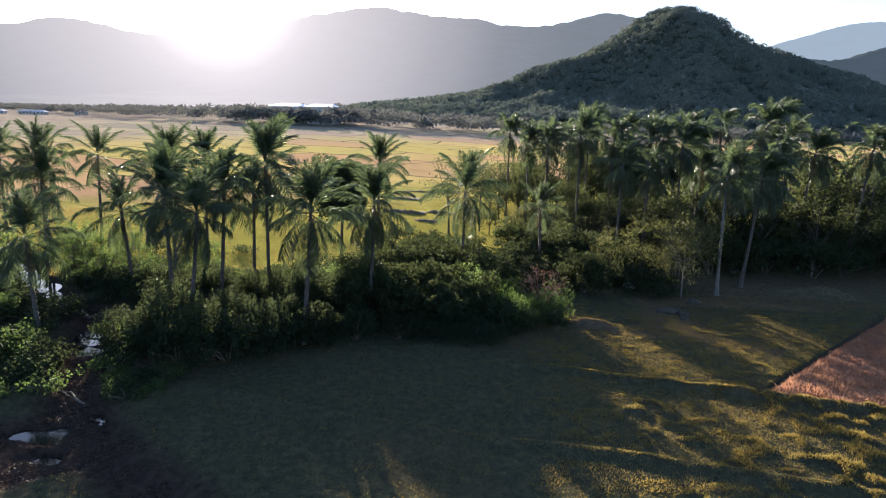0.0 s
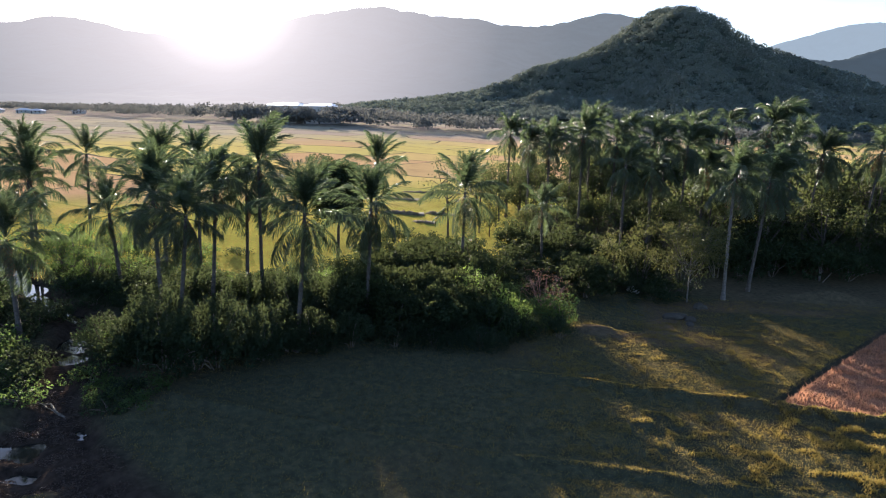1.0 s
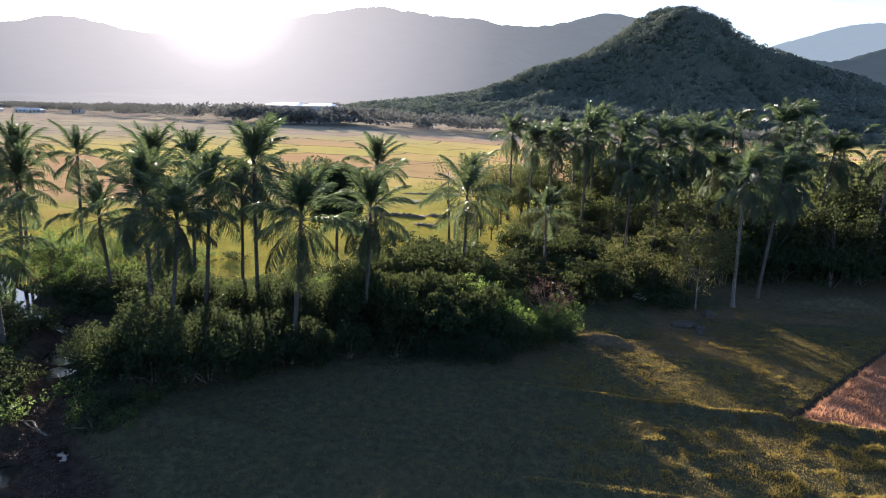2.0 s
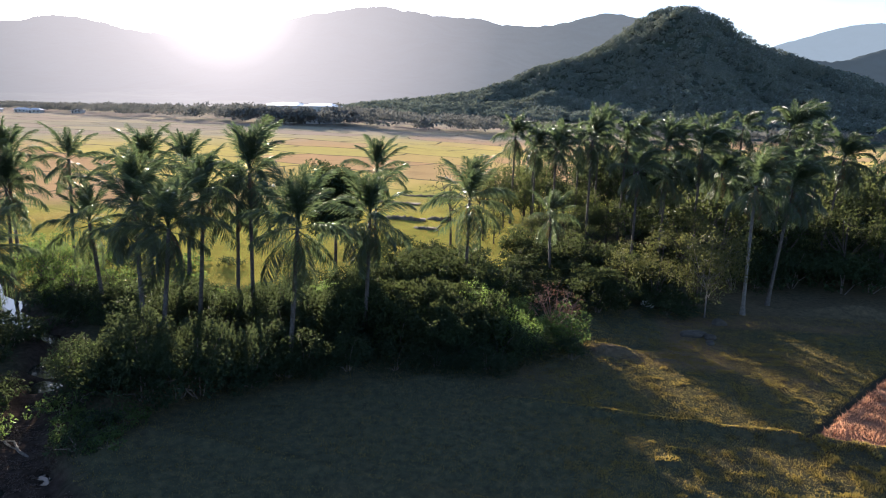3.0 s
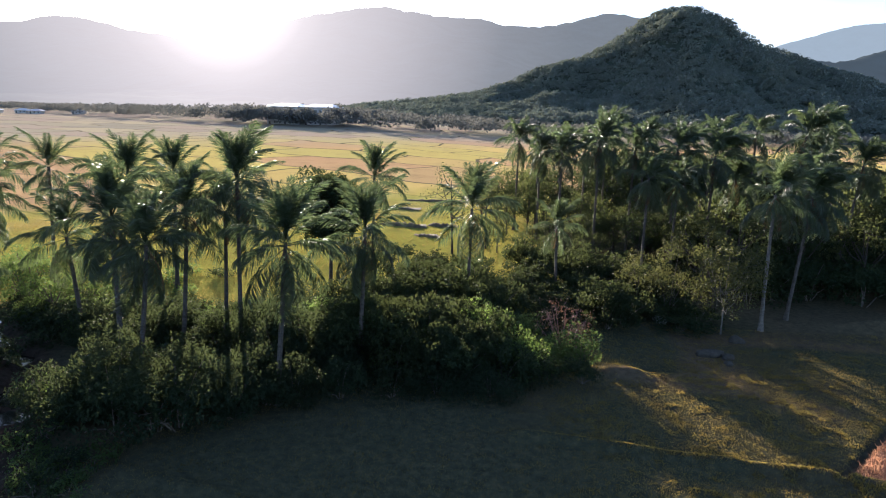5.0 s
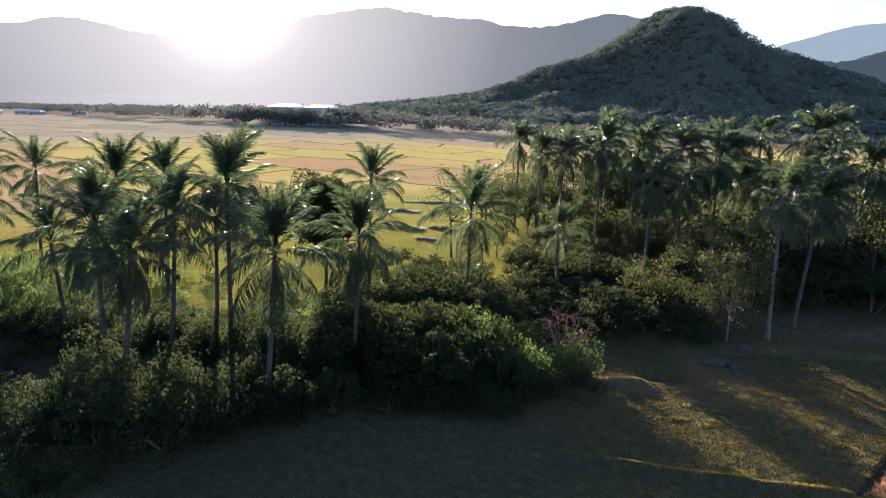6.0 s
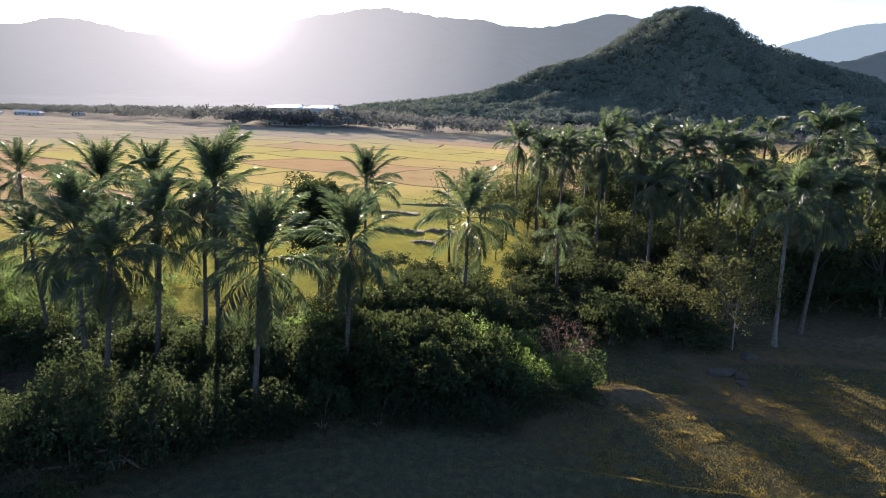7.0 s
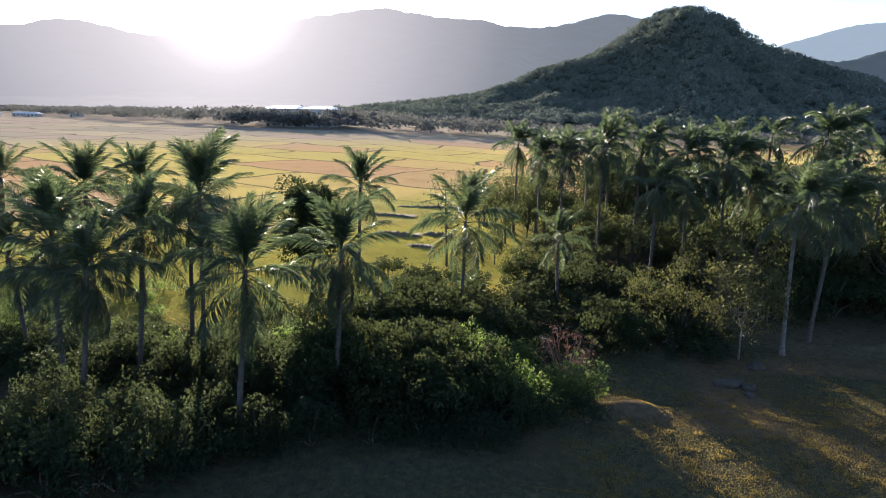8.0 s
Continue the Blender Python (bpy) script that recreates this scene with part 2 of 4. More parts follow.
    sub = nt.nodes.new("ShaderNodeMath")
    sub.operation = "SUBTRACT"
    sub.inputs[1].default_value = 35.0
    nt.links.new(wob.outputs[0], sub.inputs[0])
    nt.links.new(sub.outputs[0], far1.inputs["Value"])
    # parcels turn greyer with distance
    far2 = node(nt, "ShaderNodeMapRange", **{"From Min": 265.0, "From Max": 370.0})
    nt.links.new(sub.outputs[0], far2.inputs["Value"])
    parcel = mixed(nt, far2.outputs[0], parcel, far_parcel)
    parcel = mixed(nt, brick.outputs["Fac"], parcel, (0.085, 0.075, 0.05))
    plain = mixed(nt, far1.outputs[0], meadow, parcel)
    far0 = node(nt, "ShaderNodeMapRange", **{"From Min": 56.0, "From Max": 66.0})
    nt.links.new(sep.outputs[1], far0.inputs["Value"])
    grove = node(nt, "ShaderNodeMapRange", **{"From Min": 8.0, "From Max": 14.0, "To Min": 1.0, "To Max": 0.0})
    nt.links.new(sep.outputs[0], grove.inputs["Value"])
    beyond = node(nt, "ShaderNodeMapRange", **{"From Min": 108.0, "From Max": 122.0})
    nt.links.new(sep.outputs[1], beyond.inputs["Value"])
    open_land = nt.nodes.new("ShaderNodeMath")
    open_land.operation = "MAXIMUM"
    nt.links.new(grove.outputs[0], open_land.inputs[0])
    nt.links.new(beyond.outputs[0], open_land.inputs[1])
    on_plain = nt.nodes.new("ShaderNodeMath")
    on_plain.operation = "MULTIPLY"
    nt.links.new(far0.outputs[0], on_plain.inputs[0])
    nt.links.new(open_land.outputs[0], on_plain.inputs[1])
    col = mixed(nt, on_plain.outputs[0], turf, plain)
    for key, tone, tone2 in (("soil", (0.075, 0.056, 0.036), (0.15, 0.11, 0.070)), ("mud", (0.020, 0.016, 0.013), (0.070, 0.052, 0.040)), ("stubble", (0.16, 0.082, 0.050), (0.32, 0.175, 0.108))):
        at = nt.nodes.new("ShaderNodeAttribute")
        at.attribute_name = key
        col = mixed(nt, at.outputs["Fac"], col, ramp(nt, fine.outputs["Fac"], [(0.3, tone), (0.7, tone2)]))
    nt.links.new(col, bsdf.inputs["Base Color"])
    bump = node(nt, "ShaderNodeBump", Strength=0.8, Distance=0.2)
    nt.links.new(fine.outputs["Fac"], bump.inputs["Height"])
    nt.links.new(bump.outputs[0], bsdf.inputs["Normal"])
    bsdf.inputs["Roughness"].default_value = 0.95
    bsdf.inputs["Specular IOR Level"].default_value = 0.0
    grow = node(nt, "ShaderNodeMapRange", **{"From Min": 0.0, "From Max": 1.0, "To Min": 0.16, "To Max": 0.62})
    nt.links.new(on_plain.outputs[0], grow.inputs["Value"])
    nt.links.new(grow.outputs[0], bsdf.inputs["Sheen Weight"])
    bsdf.inputs["Sheen Roughness"].default_value = 0.6
    nt.links.new(col, bsdf.inputs["Sheen Tint"])
    return mat


def water_material():
    mat, nt, bsdf, out = material("stream_water")
    tc = nt.nodes.new("ShaderNodeTexCoord")
    tex = node(nt, "ShaderNodeTexNoise", Scale=1.6, Detail=3.0)
    nt.links.new(tc.outputs["Object"], tex.inputs["Vector"])
    bump = node(nt, "ShaderNodeBump", Strength=0.12, Distance=0.03)
    nt.links.new(tex.outputs["Fac"], bump.inputs["Height"])
    nt.links.new(bump.outputs[0], bsdf.inputs["Normal"])
    bsdf.inputs["Base Color"].default_value = (0.02, 0.02, 0.016, 1)
    bsdf.inputs["Roughness"].default_value = 0.05
    return mat


def rough_material(name, a, b, scale, rough=0.9, bump_d=0.05):
    mat, nt, bsdf, out = material(name)
    tc = nt.nodes.new("ShaderNodeTexCoord")
    tex = node(nt, "ShaderNodeTexNoise", Scale=scale, Detail=7.0, Roughness=0.6)
    nt.links.new(tc.outputs["Object"], tex.inputs["Vector"])
    nt.links.new(ramp(nt, tex.outputs["Fac"], [(0.3, a), (0.7, b)]), bsdf.inputs["Base Color"])
    bump = node(nt, "ShaderNodeBump", Strength=0.7, Distance=bump_d)
    nt.links.new(tex.outputs["Fac"], bump.inputs["Height"])
    nt.links.new(bump.outputs[0], bsdf.inputs["Normal"])
    bsdf.inputs["Roughness"].default_value = rough
    return mat


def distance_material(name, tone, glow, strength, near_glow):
    """Far ranges seen through sunlit air: a faint wooded surface, with the air's glow painted on as emission, stronger
    towards the sun.
    """
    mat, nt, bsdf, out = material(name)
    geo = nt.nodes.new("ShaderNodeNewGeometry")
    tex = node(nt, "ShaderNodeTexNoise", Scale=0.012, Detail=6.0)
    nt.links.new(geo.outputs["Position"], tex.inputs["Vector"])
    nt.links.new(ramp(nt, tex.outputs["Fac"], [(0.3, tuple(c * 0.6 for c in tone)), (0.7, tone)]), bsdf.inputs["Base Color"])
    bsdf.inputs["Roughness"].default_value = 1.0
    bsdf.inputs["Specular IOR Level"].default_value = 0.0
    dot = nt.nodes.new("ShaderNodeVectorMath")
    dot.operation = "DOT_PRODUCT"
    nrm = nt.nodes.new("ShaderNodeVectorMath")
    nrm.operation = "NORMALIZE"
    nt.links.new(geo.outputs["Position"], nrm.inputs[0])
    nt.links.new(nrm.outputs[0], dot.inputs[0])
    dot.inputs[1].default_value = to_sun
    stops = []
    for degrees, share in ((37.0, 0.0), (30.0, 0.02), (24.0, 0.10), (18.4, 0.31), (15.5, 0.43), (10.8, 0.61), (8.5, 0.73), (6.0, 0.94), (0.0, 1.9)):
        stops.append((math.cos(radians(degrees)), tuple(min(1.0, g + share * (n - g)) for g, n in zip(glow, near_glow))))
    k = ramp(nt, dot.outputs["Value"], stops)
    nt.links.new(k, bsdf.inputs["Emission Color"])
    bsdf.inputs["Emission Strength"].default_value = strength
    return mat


# ---- ground ----
def lie(x):
    """The valley floor falls gently from one side to the other."""
    return -2.304 * np.tanh(np.asarray(x, float) / 60)


STREAM = [(-60, 74), (-44, 60), (-34.5, 51.5), (-29.5, 48), (-26, 43), (-24, 37.5), (-21.6, 33.6), (-18.4, 29.6), (-14.8, 26.6), (-11.5, 24.4), (-8, 19), (-8, 5)]
POOLS = [(-22.4, 32.1, 0.7), (-21.3, 29.6, 0.9), (-19.4, 27.6, 0.6), (-18.9, 31.6, 0.32), (-33.7, 50.8, 1.0), (-29.8, 48.3, 0.8), (-26.4, 43.2, 1.0), (-25.0, 40.5, 0.7)]
BUND_A = [(4, 42.0), (11, 41.2), (16.3, 40.6), (21.6, 39.9), (29, 38.1), (38, 36.0), (60, 31)]
BUND_B = [(-16, 36), (-8, 34), (1.6, 32), (9.1, 31.2), (18.6, 29.6), (30, 27.5), (50, 24)]
BUND_C = [(21.6, 39.9), (32, 49.5), (43.2, 59.7), (56, 72)]


def stubble_mask(x, y):
    """The reddish stubble field beyond the bank."""
    side = (x - 21.6) * (59.7 - 39.9) - (y - 39.9) * (43.2 - 21.6)
    below = y - np.interp(x, [p[0] for p in BUND_A], [p[1] for p in BUND_A])
    return step01(0.5, 7, side) * step01(0.3, 0.9, below) * step01(20, 23, x) * (1 - step01(70, 80, y))


def mud_flat(x, y):
    """Where the stream widens into a flat of trampled mud."""
    d = np.hypot((x + 20.4) / 4.0, (y - 28.4) / 4.3) + 0.35 * (vnoise(x / 1.5, y / 1.5, 15) - 0.5)
    return 1 - step01(0.8, 1.05, d)


def height(x, y):
    x, y = np.asarray(x, float), np.asarray(y, float)
    z = lie(x)
    near = 1 - step01(110, 140, y)
    z = z + near * (0.10 - 0.06 * step01(8, 14, x)) * (vnoise(x / 3.1, y / 3.1, 3) - 0.5) + near * 0.5 * (vnoise(x / 14, y / 14, 4) - 0.5) * (1 - step01(8, 14, x) * (1 - step01(60, 64, y)))
    lumps = step01(8, 14, x) * (1 - step01(38, 41, y)) + 0.16 * step01(8, 14, x) * (1 - step01(52, 60, y)) + 0.10
    z = z + near * lumps * (0.23 * step01(0.56, 0.82, vnoise(x / 0.85, y / 0.65, 5)) * step01(0.3, 0.7, vnoise(x / 6, y / 6, 8) + 0.02 * (x - 22)) + 0.05 * vnoise(x / 0.45, y / 0.45, 6))
    for line, hgt, wid in ((BUND_A, 0.42, 0.42), (BUND_B, 0.24, 0.42), (BUND_C, -0.24, 0.28)):
        z = z + hgt * np.exp(-(to_segments(x, y, line) / wid) ** 2) * (0.75 + 0.5 * vnoise(x / 1.7, y / 1.7, 9))
    d = to_segments(x, y, STREAM) - 1.6 * (vnoise(x / 2.4, y / 2.4, 11) - 0.5)
    z = z - (0.33 + (0.06 + 0.44 * step01(34, 39, y)) * vnoise(x / 2.6, y / 2.6, 12)) * (1 - step01(0.3, 1.7, d)) * (1 - step01(80, 90, y))
    z = z - 0.33 * mud_flat(x, y) * step01(0.2, 1.2, to_segments(x, y, STREAM))
    wx, wy = x + 1.1 * (vnoise(x / 0.9, y / 0.6, 13) - 0.5), y + 0.7 * (vnoise(x / 0.8, y / 0.5, 14) - 0.5)
    for px, py, wide in POOLS:
        z = z - (0.5 if py < 34 else 0.6) * np.exp(-((wx - px) / (wide * 1.5)) ** 4 - ((wy - py) / wide) ** 4)
    z = z + 1.0 * np.exp(-((x - 40.5) / 2.6) ** 2 - ((y - 66) / 1.6) ** 2) + 0.5 * np.exp(-((x - 36.5) / 3) ** 2 - ((y - 66) / 1.4) ** 2)
    z = z + (0.25 + 0.6 * vnoise(x / 0.7, y / 0.6, 17)) * np.exp(-((x - 12.6) / 1.7) ** 2 - ((y - 52.2) / 1.0) ** 2) - 0.4 * np.exp(-((x - 15.5) / 1.6) ** 2 - ((y - 53.6) / 0.6) ** 2)
    # grassy lip between the field and the mud
    z = z + 0.45 * np.exp(-((x + 17.0 - 0.5 * (y - 33.5)) / 1.0) ** 2 - ((y - 33.0) / 1.9) ** 2)
    return z


def graded(a, b, fine, reach_lo, reach_hi, n):
    mid = np.arange(a, b + fine * 0.5, fine)
    g = np.linspace(0, 1, n + 1)[1:]
    lo = a - (a - reach_lo) * (g ** 3 * 0.93 + g * 0.07)
    hi = b + (reach_hi - b) * (g ** 3 * 0.93 + g * 0.07)
    return np.concatenate([lo[::-1], mid, hi])


GROUND = ground_material()
gx, gy = graded(-46, 50, 0.3, -4600, 4600, 56), graded(20, 66, 0.3, -4600, 4700, 100)
X, Y = np.meshgrid(gx, gy, indexing="ij")
Z = height(X, Y)
ni, nj = X.shape
ii, jj = np.meshgrid(np.arange(ni - 1), np.arange(nj - 1), indexing="ij")
quads = np.stack([ii * nj + jj, (ii + 1) * nj + jj, (ii + 1) * nj + jj + 1, ii * nj + jj + 1], -1).reshape(-1, 4)
gme = make_mesh("ground", np.stack([X, Y, Z], -1).reshape(-1, 3), quads, True)
xf, yf = X.ravel(), Y.ravel()
soil = np.maximum(step01(0.45, 0.75, vnoise(xf / 5, yf / 3.2, 21)) * step01(6, 12, xf) * step01(43, 52, yf) * (1 - step01(60, 66, yf)), 0.9 * np.exp(-((xf - 12.6) / 2.4) ** 2 - ((yf - 52) / 1.6) ** 2))
soil = np.maximum(soil, 0.45 * step01(26, 32, xf) * step01(60, 63, yf) * (1 - step01(70, 76, yf)))
mud = (1 - step01(0.6, 3.2, to_segments(xf, yf, STREAM))) * (1 - step01(80, 95, yf))
mud = np.maximum(mud, mud_flat(xf, yf))
# the mud tone also darkens a line along the stubble's edge
mud = np.maximum(mud, 0.5 * np.exp(-((to_segments(xf, yf, BUND_C) + 0.3 * (vnoise(xf / 1.1, yf / 1.1, 18) - 0.5)) / 0.34) ** 2))
for key, val in (("soil", soil), ("mud", mud), ("stubble", stubble_mask(xf, yf))):
    gme.attributes.new(key, "FLOAT", "POINT").data.foreach_set("value", val.astype(np.float32))
ground = part("ground", gme, GROUND)
tagged(ground, "uneven grassy field with low earth banks and dry paddies", "ground", kind="structure")

# stream: a sheet of still water in its bed
sx, sy = np.meshgrid(np.arange(-62, -9, 1.0), np.arange(16, 80, 1.0), indexing="ij")
near_bed = np.minimum(to_segments(sx, sy, STREAM), np.hypot(sx + 20.5, sy - 29) - 1.0) < 5.5
k = np.arange(sx.size).reshape(sx.shape)
cell = near_bed[:-1, :-1]
wq = np.stack([k[:-1, :-1][cell], k[1:, :-1][cell], k[1:, 1:][cell], k[:-1, 1:][cell]], -1)
wme = make_mesh("stream", np.stack([sx, sy, lie(sx) - 0.44], -1).reshape(-1, 3), wq, True)
tagged(part("stream", wme, water_material()), "shallow muddy stream reflecting the bright sky", "water", kind="structure")


# ---- distance: wooded hill and far ranges ----
HILL = [(56, 257, 375), (13, 87, 42), (11, 274, 31), (35, 218, 83), (48, 306, 156), (8, 228, 28), (5, 303, 13)]
RANGE = [(210, -1614, 929), (266, -2941, 1545), (27, -1822, 117), (228, -698, 352), (75, -382, 209), (233, -70, 434), (147, 670, 291), (287, 809, 1038)]
RANGE_FAR = [(24, 1587, 180), (75, 2018, 435), (423, 2351, 1235)]
RIDGE = [(32, 747, 79), (49, 1062, 214), (147, 1240, 743)]


def crest(peaks, x):
    return sum(a * np.exp(-((x - c) / s) ** 2) for a, c, s in peaks)


def slope(peaks, x, y, at, depth, rough, grain):
    """A ridge along x, its crest at y = at."""
    d = (y - at) / depth
    h = crest(peaks, x + 0.12 * (y - at) * np.sin(x / grain)) * np.exp(-d * d)
    gully = (vnoise(x / grain, y / (grain * 2.2), 31) - 0.5) + 0.5 * (vnoise(x / grain * 2.3, y / grain * 1.3, 32) - 0.5)
    return h - h * rough * np.clip(gully + 0.5, 0, 1.2) * np.clip(np.abs(d) * 2.2, 0, 1) - 4


def hill_height(x, y):
    return 1.012 * slope(HILL, x - 6, y, 800, 210, 0.5, 60) - 4


def ridge_mesh(name, fn, x0, x1, y0, y1, nx, ny):
    x, y = np.meshgrid(np.linspace(x0, x1, nx), np.linspace(y0, y1, ny), indexing="ij")
    ij = np.arange(nx * ny).reshape(nx, ny)
    q = np.stack([ij[:-1, :-1], ij[1:, :-1], ij[1:, 1:], ij[:-1, 1:]], -1).reshape(-1, 4)
    return make_mesh(name, np.stack([x, y, fn(x, y)], -1).reshape(-1, 3), q, True)


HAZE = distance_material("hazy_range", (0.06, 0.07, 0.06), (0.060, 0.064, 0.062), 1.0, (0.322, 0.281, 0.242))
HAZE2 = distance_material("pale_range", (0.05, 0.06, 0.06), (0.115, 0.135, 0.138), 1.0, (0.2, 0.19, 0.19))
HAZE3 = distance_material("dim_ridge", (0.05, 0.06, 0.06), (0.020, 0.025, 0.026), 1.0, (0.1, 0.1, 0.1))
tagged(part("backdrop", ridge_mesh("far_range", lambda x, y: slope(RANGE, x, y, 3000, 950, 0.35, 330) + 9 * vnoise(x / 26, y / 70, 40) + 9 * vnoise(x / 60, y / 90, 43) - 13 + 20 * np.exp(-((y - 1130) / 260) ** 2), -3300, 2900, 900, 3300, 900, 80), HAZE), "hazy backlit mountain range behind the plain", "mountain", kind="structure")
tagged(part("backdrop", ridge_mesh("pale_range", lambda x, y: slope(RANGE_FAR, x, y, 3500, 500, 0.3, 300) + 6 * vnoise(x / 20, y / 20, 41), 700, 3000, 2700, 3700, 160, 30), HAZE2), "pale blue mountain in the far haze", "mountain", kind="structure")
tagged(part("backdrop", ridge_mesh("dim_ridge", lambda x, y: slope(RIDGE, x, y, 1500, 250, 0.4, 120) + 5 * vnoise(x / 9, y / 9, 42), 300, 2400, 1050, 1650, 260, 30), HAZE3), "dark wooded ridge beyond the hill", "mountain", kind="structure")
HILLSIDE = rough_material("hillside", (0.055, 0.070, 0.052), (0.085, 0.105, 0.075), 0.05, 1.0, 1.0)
HILLSIDE.node_tree.nodes["Principled BSDF"].inputs["Specular IOR Level"].default_value = 0.0
hill = thing("hill", "steep hill covered in dark green forest", "hill", pose(0, 0, 0), kind="structure")
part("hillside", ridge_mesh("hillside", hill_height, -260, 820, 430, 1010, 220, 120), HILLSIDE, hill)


def canopy_mesh(name, pts, size, per, leaf, seed):
    """Many tree crowns, each a dome of leafy sprays."""
    r = np.random.default_rng(seed)
    n = len(pts)
    d = spread(n * per, r)
    d[:, 2] = np.abs(d[:, 2]) * 1.1 - 0.25
    S = np.repeat(size, per)
    c = np.repeat(pts, per, axis=0) + d * (S * r.uniform(0.7, 1.1, n * per))[:, None] * np.array([1, 1, 0.9])
    nor = d * 1.2 + 0.22 * r.normal(size=d.shape) + np.array([0, 0, 0.45])
    L = leaf * S * r.uniform(0.7, 1.3, n * per)
    v, f = leaf_quads(c, r.normal(size=d.shape), nor, L, L * 0.7)
    return make_mesh(name, v, f, False)


# leaf tones raised above near foliage: the hill's haze put into colour
HAZED_FOREST = leaf_material("hazed_forest_canopy", (0.108, 0.130, 0.104), (0.154, 0.178, 0.138), (0.22, 0.25, 0.17), 0.20, 1.0, 0.0, 0.35)
n = 10800
hx, hy = rng.uniform(-160, 620, n), rng.uniform(455, 830, n)
hz = hill_height(hx, hy)
ok = hz > 2.5
hx, hy, hz = hx[ok], hy[ok], hz[ok]
tagged(part("hill_forest", canopy_mesh("hill_forest", np.stack([hx, hy, hz + 1.8 + 2.4 * rng.random(len(hx))], -1), rng.uniform(2.8, 6.4, len(hx)) * (0.7 + 0.6 * vnoise(hx / 40, hy / 40, 50)), 48, 0.36, 5), HAZED_FOREST), "dense dark forest covering the hill", "forest", kind="stuff")
# haze over the distant belt is painted in as pale grey leaf tones
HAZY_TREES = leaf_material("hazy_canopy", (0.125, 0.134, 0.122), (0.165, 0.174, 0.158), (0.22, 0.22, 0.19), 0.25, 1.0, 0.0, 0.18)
n = 2300
fx = rng.uniform(-900, 560, n)
halls = rng.random(n) < 0.14
fx[halls] = rng.uniform(-160, -75, halls.sum())
fy = 400 + (95 + 110 * ((fx < -60) & ~halls)) * rng.random(n) ** 1.3 + np.interp(fx, [-900, -480, -260, -130, -60, 60, 520], [330, 260, 90, 20, 0, -8, 10])
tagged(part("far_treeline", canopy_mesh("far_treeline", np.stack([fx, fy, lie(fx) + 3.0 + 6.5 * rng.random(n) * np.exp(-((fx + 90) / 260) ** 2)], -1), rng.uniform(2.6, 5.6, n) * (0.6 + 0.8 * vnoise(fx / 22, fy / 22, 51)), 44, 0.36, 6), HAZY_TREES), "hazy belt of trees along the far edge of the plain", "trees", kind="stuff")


# ---- palms ----
def frond_mesh(name, length, droop, pairs, seed, leaf=0.78, sweep=0.0, hang=0.55, width=0.088):
    """One feather leaf along +x, bending down as it goes; leaflets hang to both sides."""
    r = np.random.default_rng(seed)
    s = np.linspace(0, 1, 15)
    ang = -droop * s ** 1.9
    dx, dz = np.cos(ang), np.sin(ang)
    px = np.concatenate([[0], np.cumsum((dx[1:] + dx[:-1]) / 2)]) * length / 14
    pz = np.concatenate([[0], np.cumsum((dz[1:] + dz[:-1]) / 2)]) * length / 14
    py = sweep * length * s ** 2
    pts = np.stack([px, py, pz], -1)
    t = np.repeat(np.linspace(0.16, 1.0, pairs), 2) + r.normal(0, 0.004, pairs * 2)
    t = np.clip(t, 0, 1)
    side = np.tile([1.0, -1.0], pairs)
    c = np.stack([np.interp(t, s, pts[:, k]) for k in range(3)], -1)
    a = np.interp(t, s, ang)
    tan = np.stack([np.cos(a), 2 * sweep * t, np.sin(a)], -1)
    nor = np.stack([-np.sin(a), np.zeros_like(a), np.cos(a)], -1)
    lat = np.cross(nor, tan)
    L = leaf * (0.45 + 0.75 * np.sin(np.pi * np.clip(t * 0.92 + 0.06, 0, 1)) ** 0.8) * r.uniform(0.8, 1.12, len(t))
    fwd = 0.45 + 0.5 * t + r.normal(0, 0.08, len(t))
    d = tan * fwd[:, None] + lat * side[:, None] * (0.85 + r.normal(0, 0.12, len(t)))[:, None] + nor * (0.12 - 0.25 * t + r.normal(0, 0.22, len(t)))[:, None]
    d += np.array([0, 0.9 * sweep, 0])
    d /= np.linalg.norm(d, axis=1)[:, None]
    twist = lat * (side * r.normal(0.3, 0.4, len(t)))[:, None] + nor * r.normal(0, 0.7, len(t))[:, None]
    w = (tan + twist) / np.linalg.norm(tan + twist, axis=1)[:, None] * 0.5 * width
    mid = c + d * (L * 0.38)[:, None] + np.array([0, 0, -1]) * (L * 0.08 * hang)[:, None]
    tip = c + d * (L * 0.95)[:, None] + np.array([0, 0, -1]) * (L * 0.65 * hang)[:, None]
    v = np.stack([c, mid + w, tip, mid - w], 1).reshape(-1, 3)
    b = np.arange(len(t)) * 4
    rv, rf = tube(pts[::2], 0.045 * (1 - s[::2] * 0.85), 3)
    return make_mesh(name, np.concatenate([v, rv]), [np.stack([b, b + 1, b + 2, b + 3], -1), rf + len(v)], False)


FRONDS = {}
for kind, length, droop, leaf, hang, count in (("spear", 3.7, 0.22, 0.66, 0.15, 3), ("rising", 4.4, 0.75, 0.86, 0.5, 4), ("arching", 4.9, 1.25, 0.98, 1.0, 4), ("hanging", 4.3, 0.75, 0.98, 1.2, 3)):
    FRONDS[kind] = [frond_mesh(kind + "_frond", length * (0.92 + 0.06 * q), droop * (0.85 + 0.12 * q), 88, 100 + q * 7 + len(kind), leaf, (-0.08, 0.1, 0.0, 0.16)[q], hang) for q in range(count)]
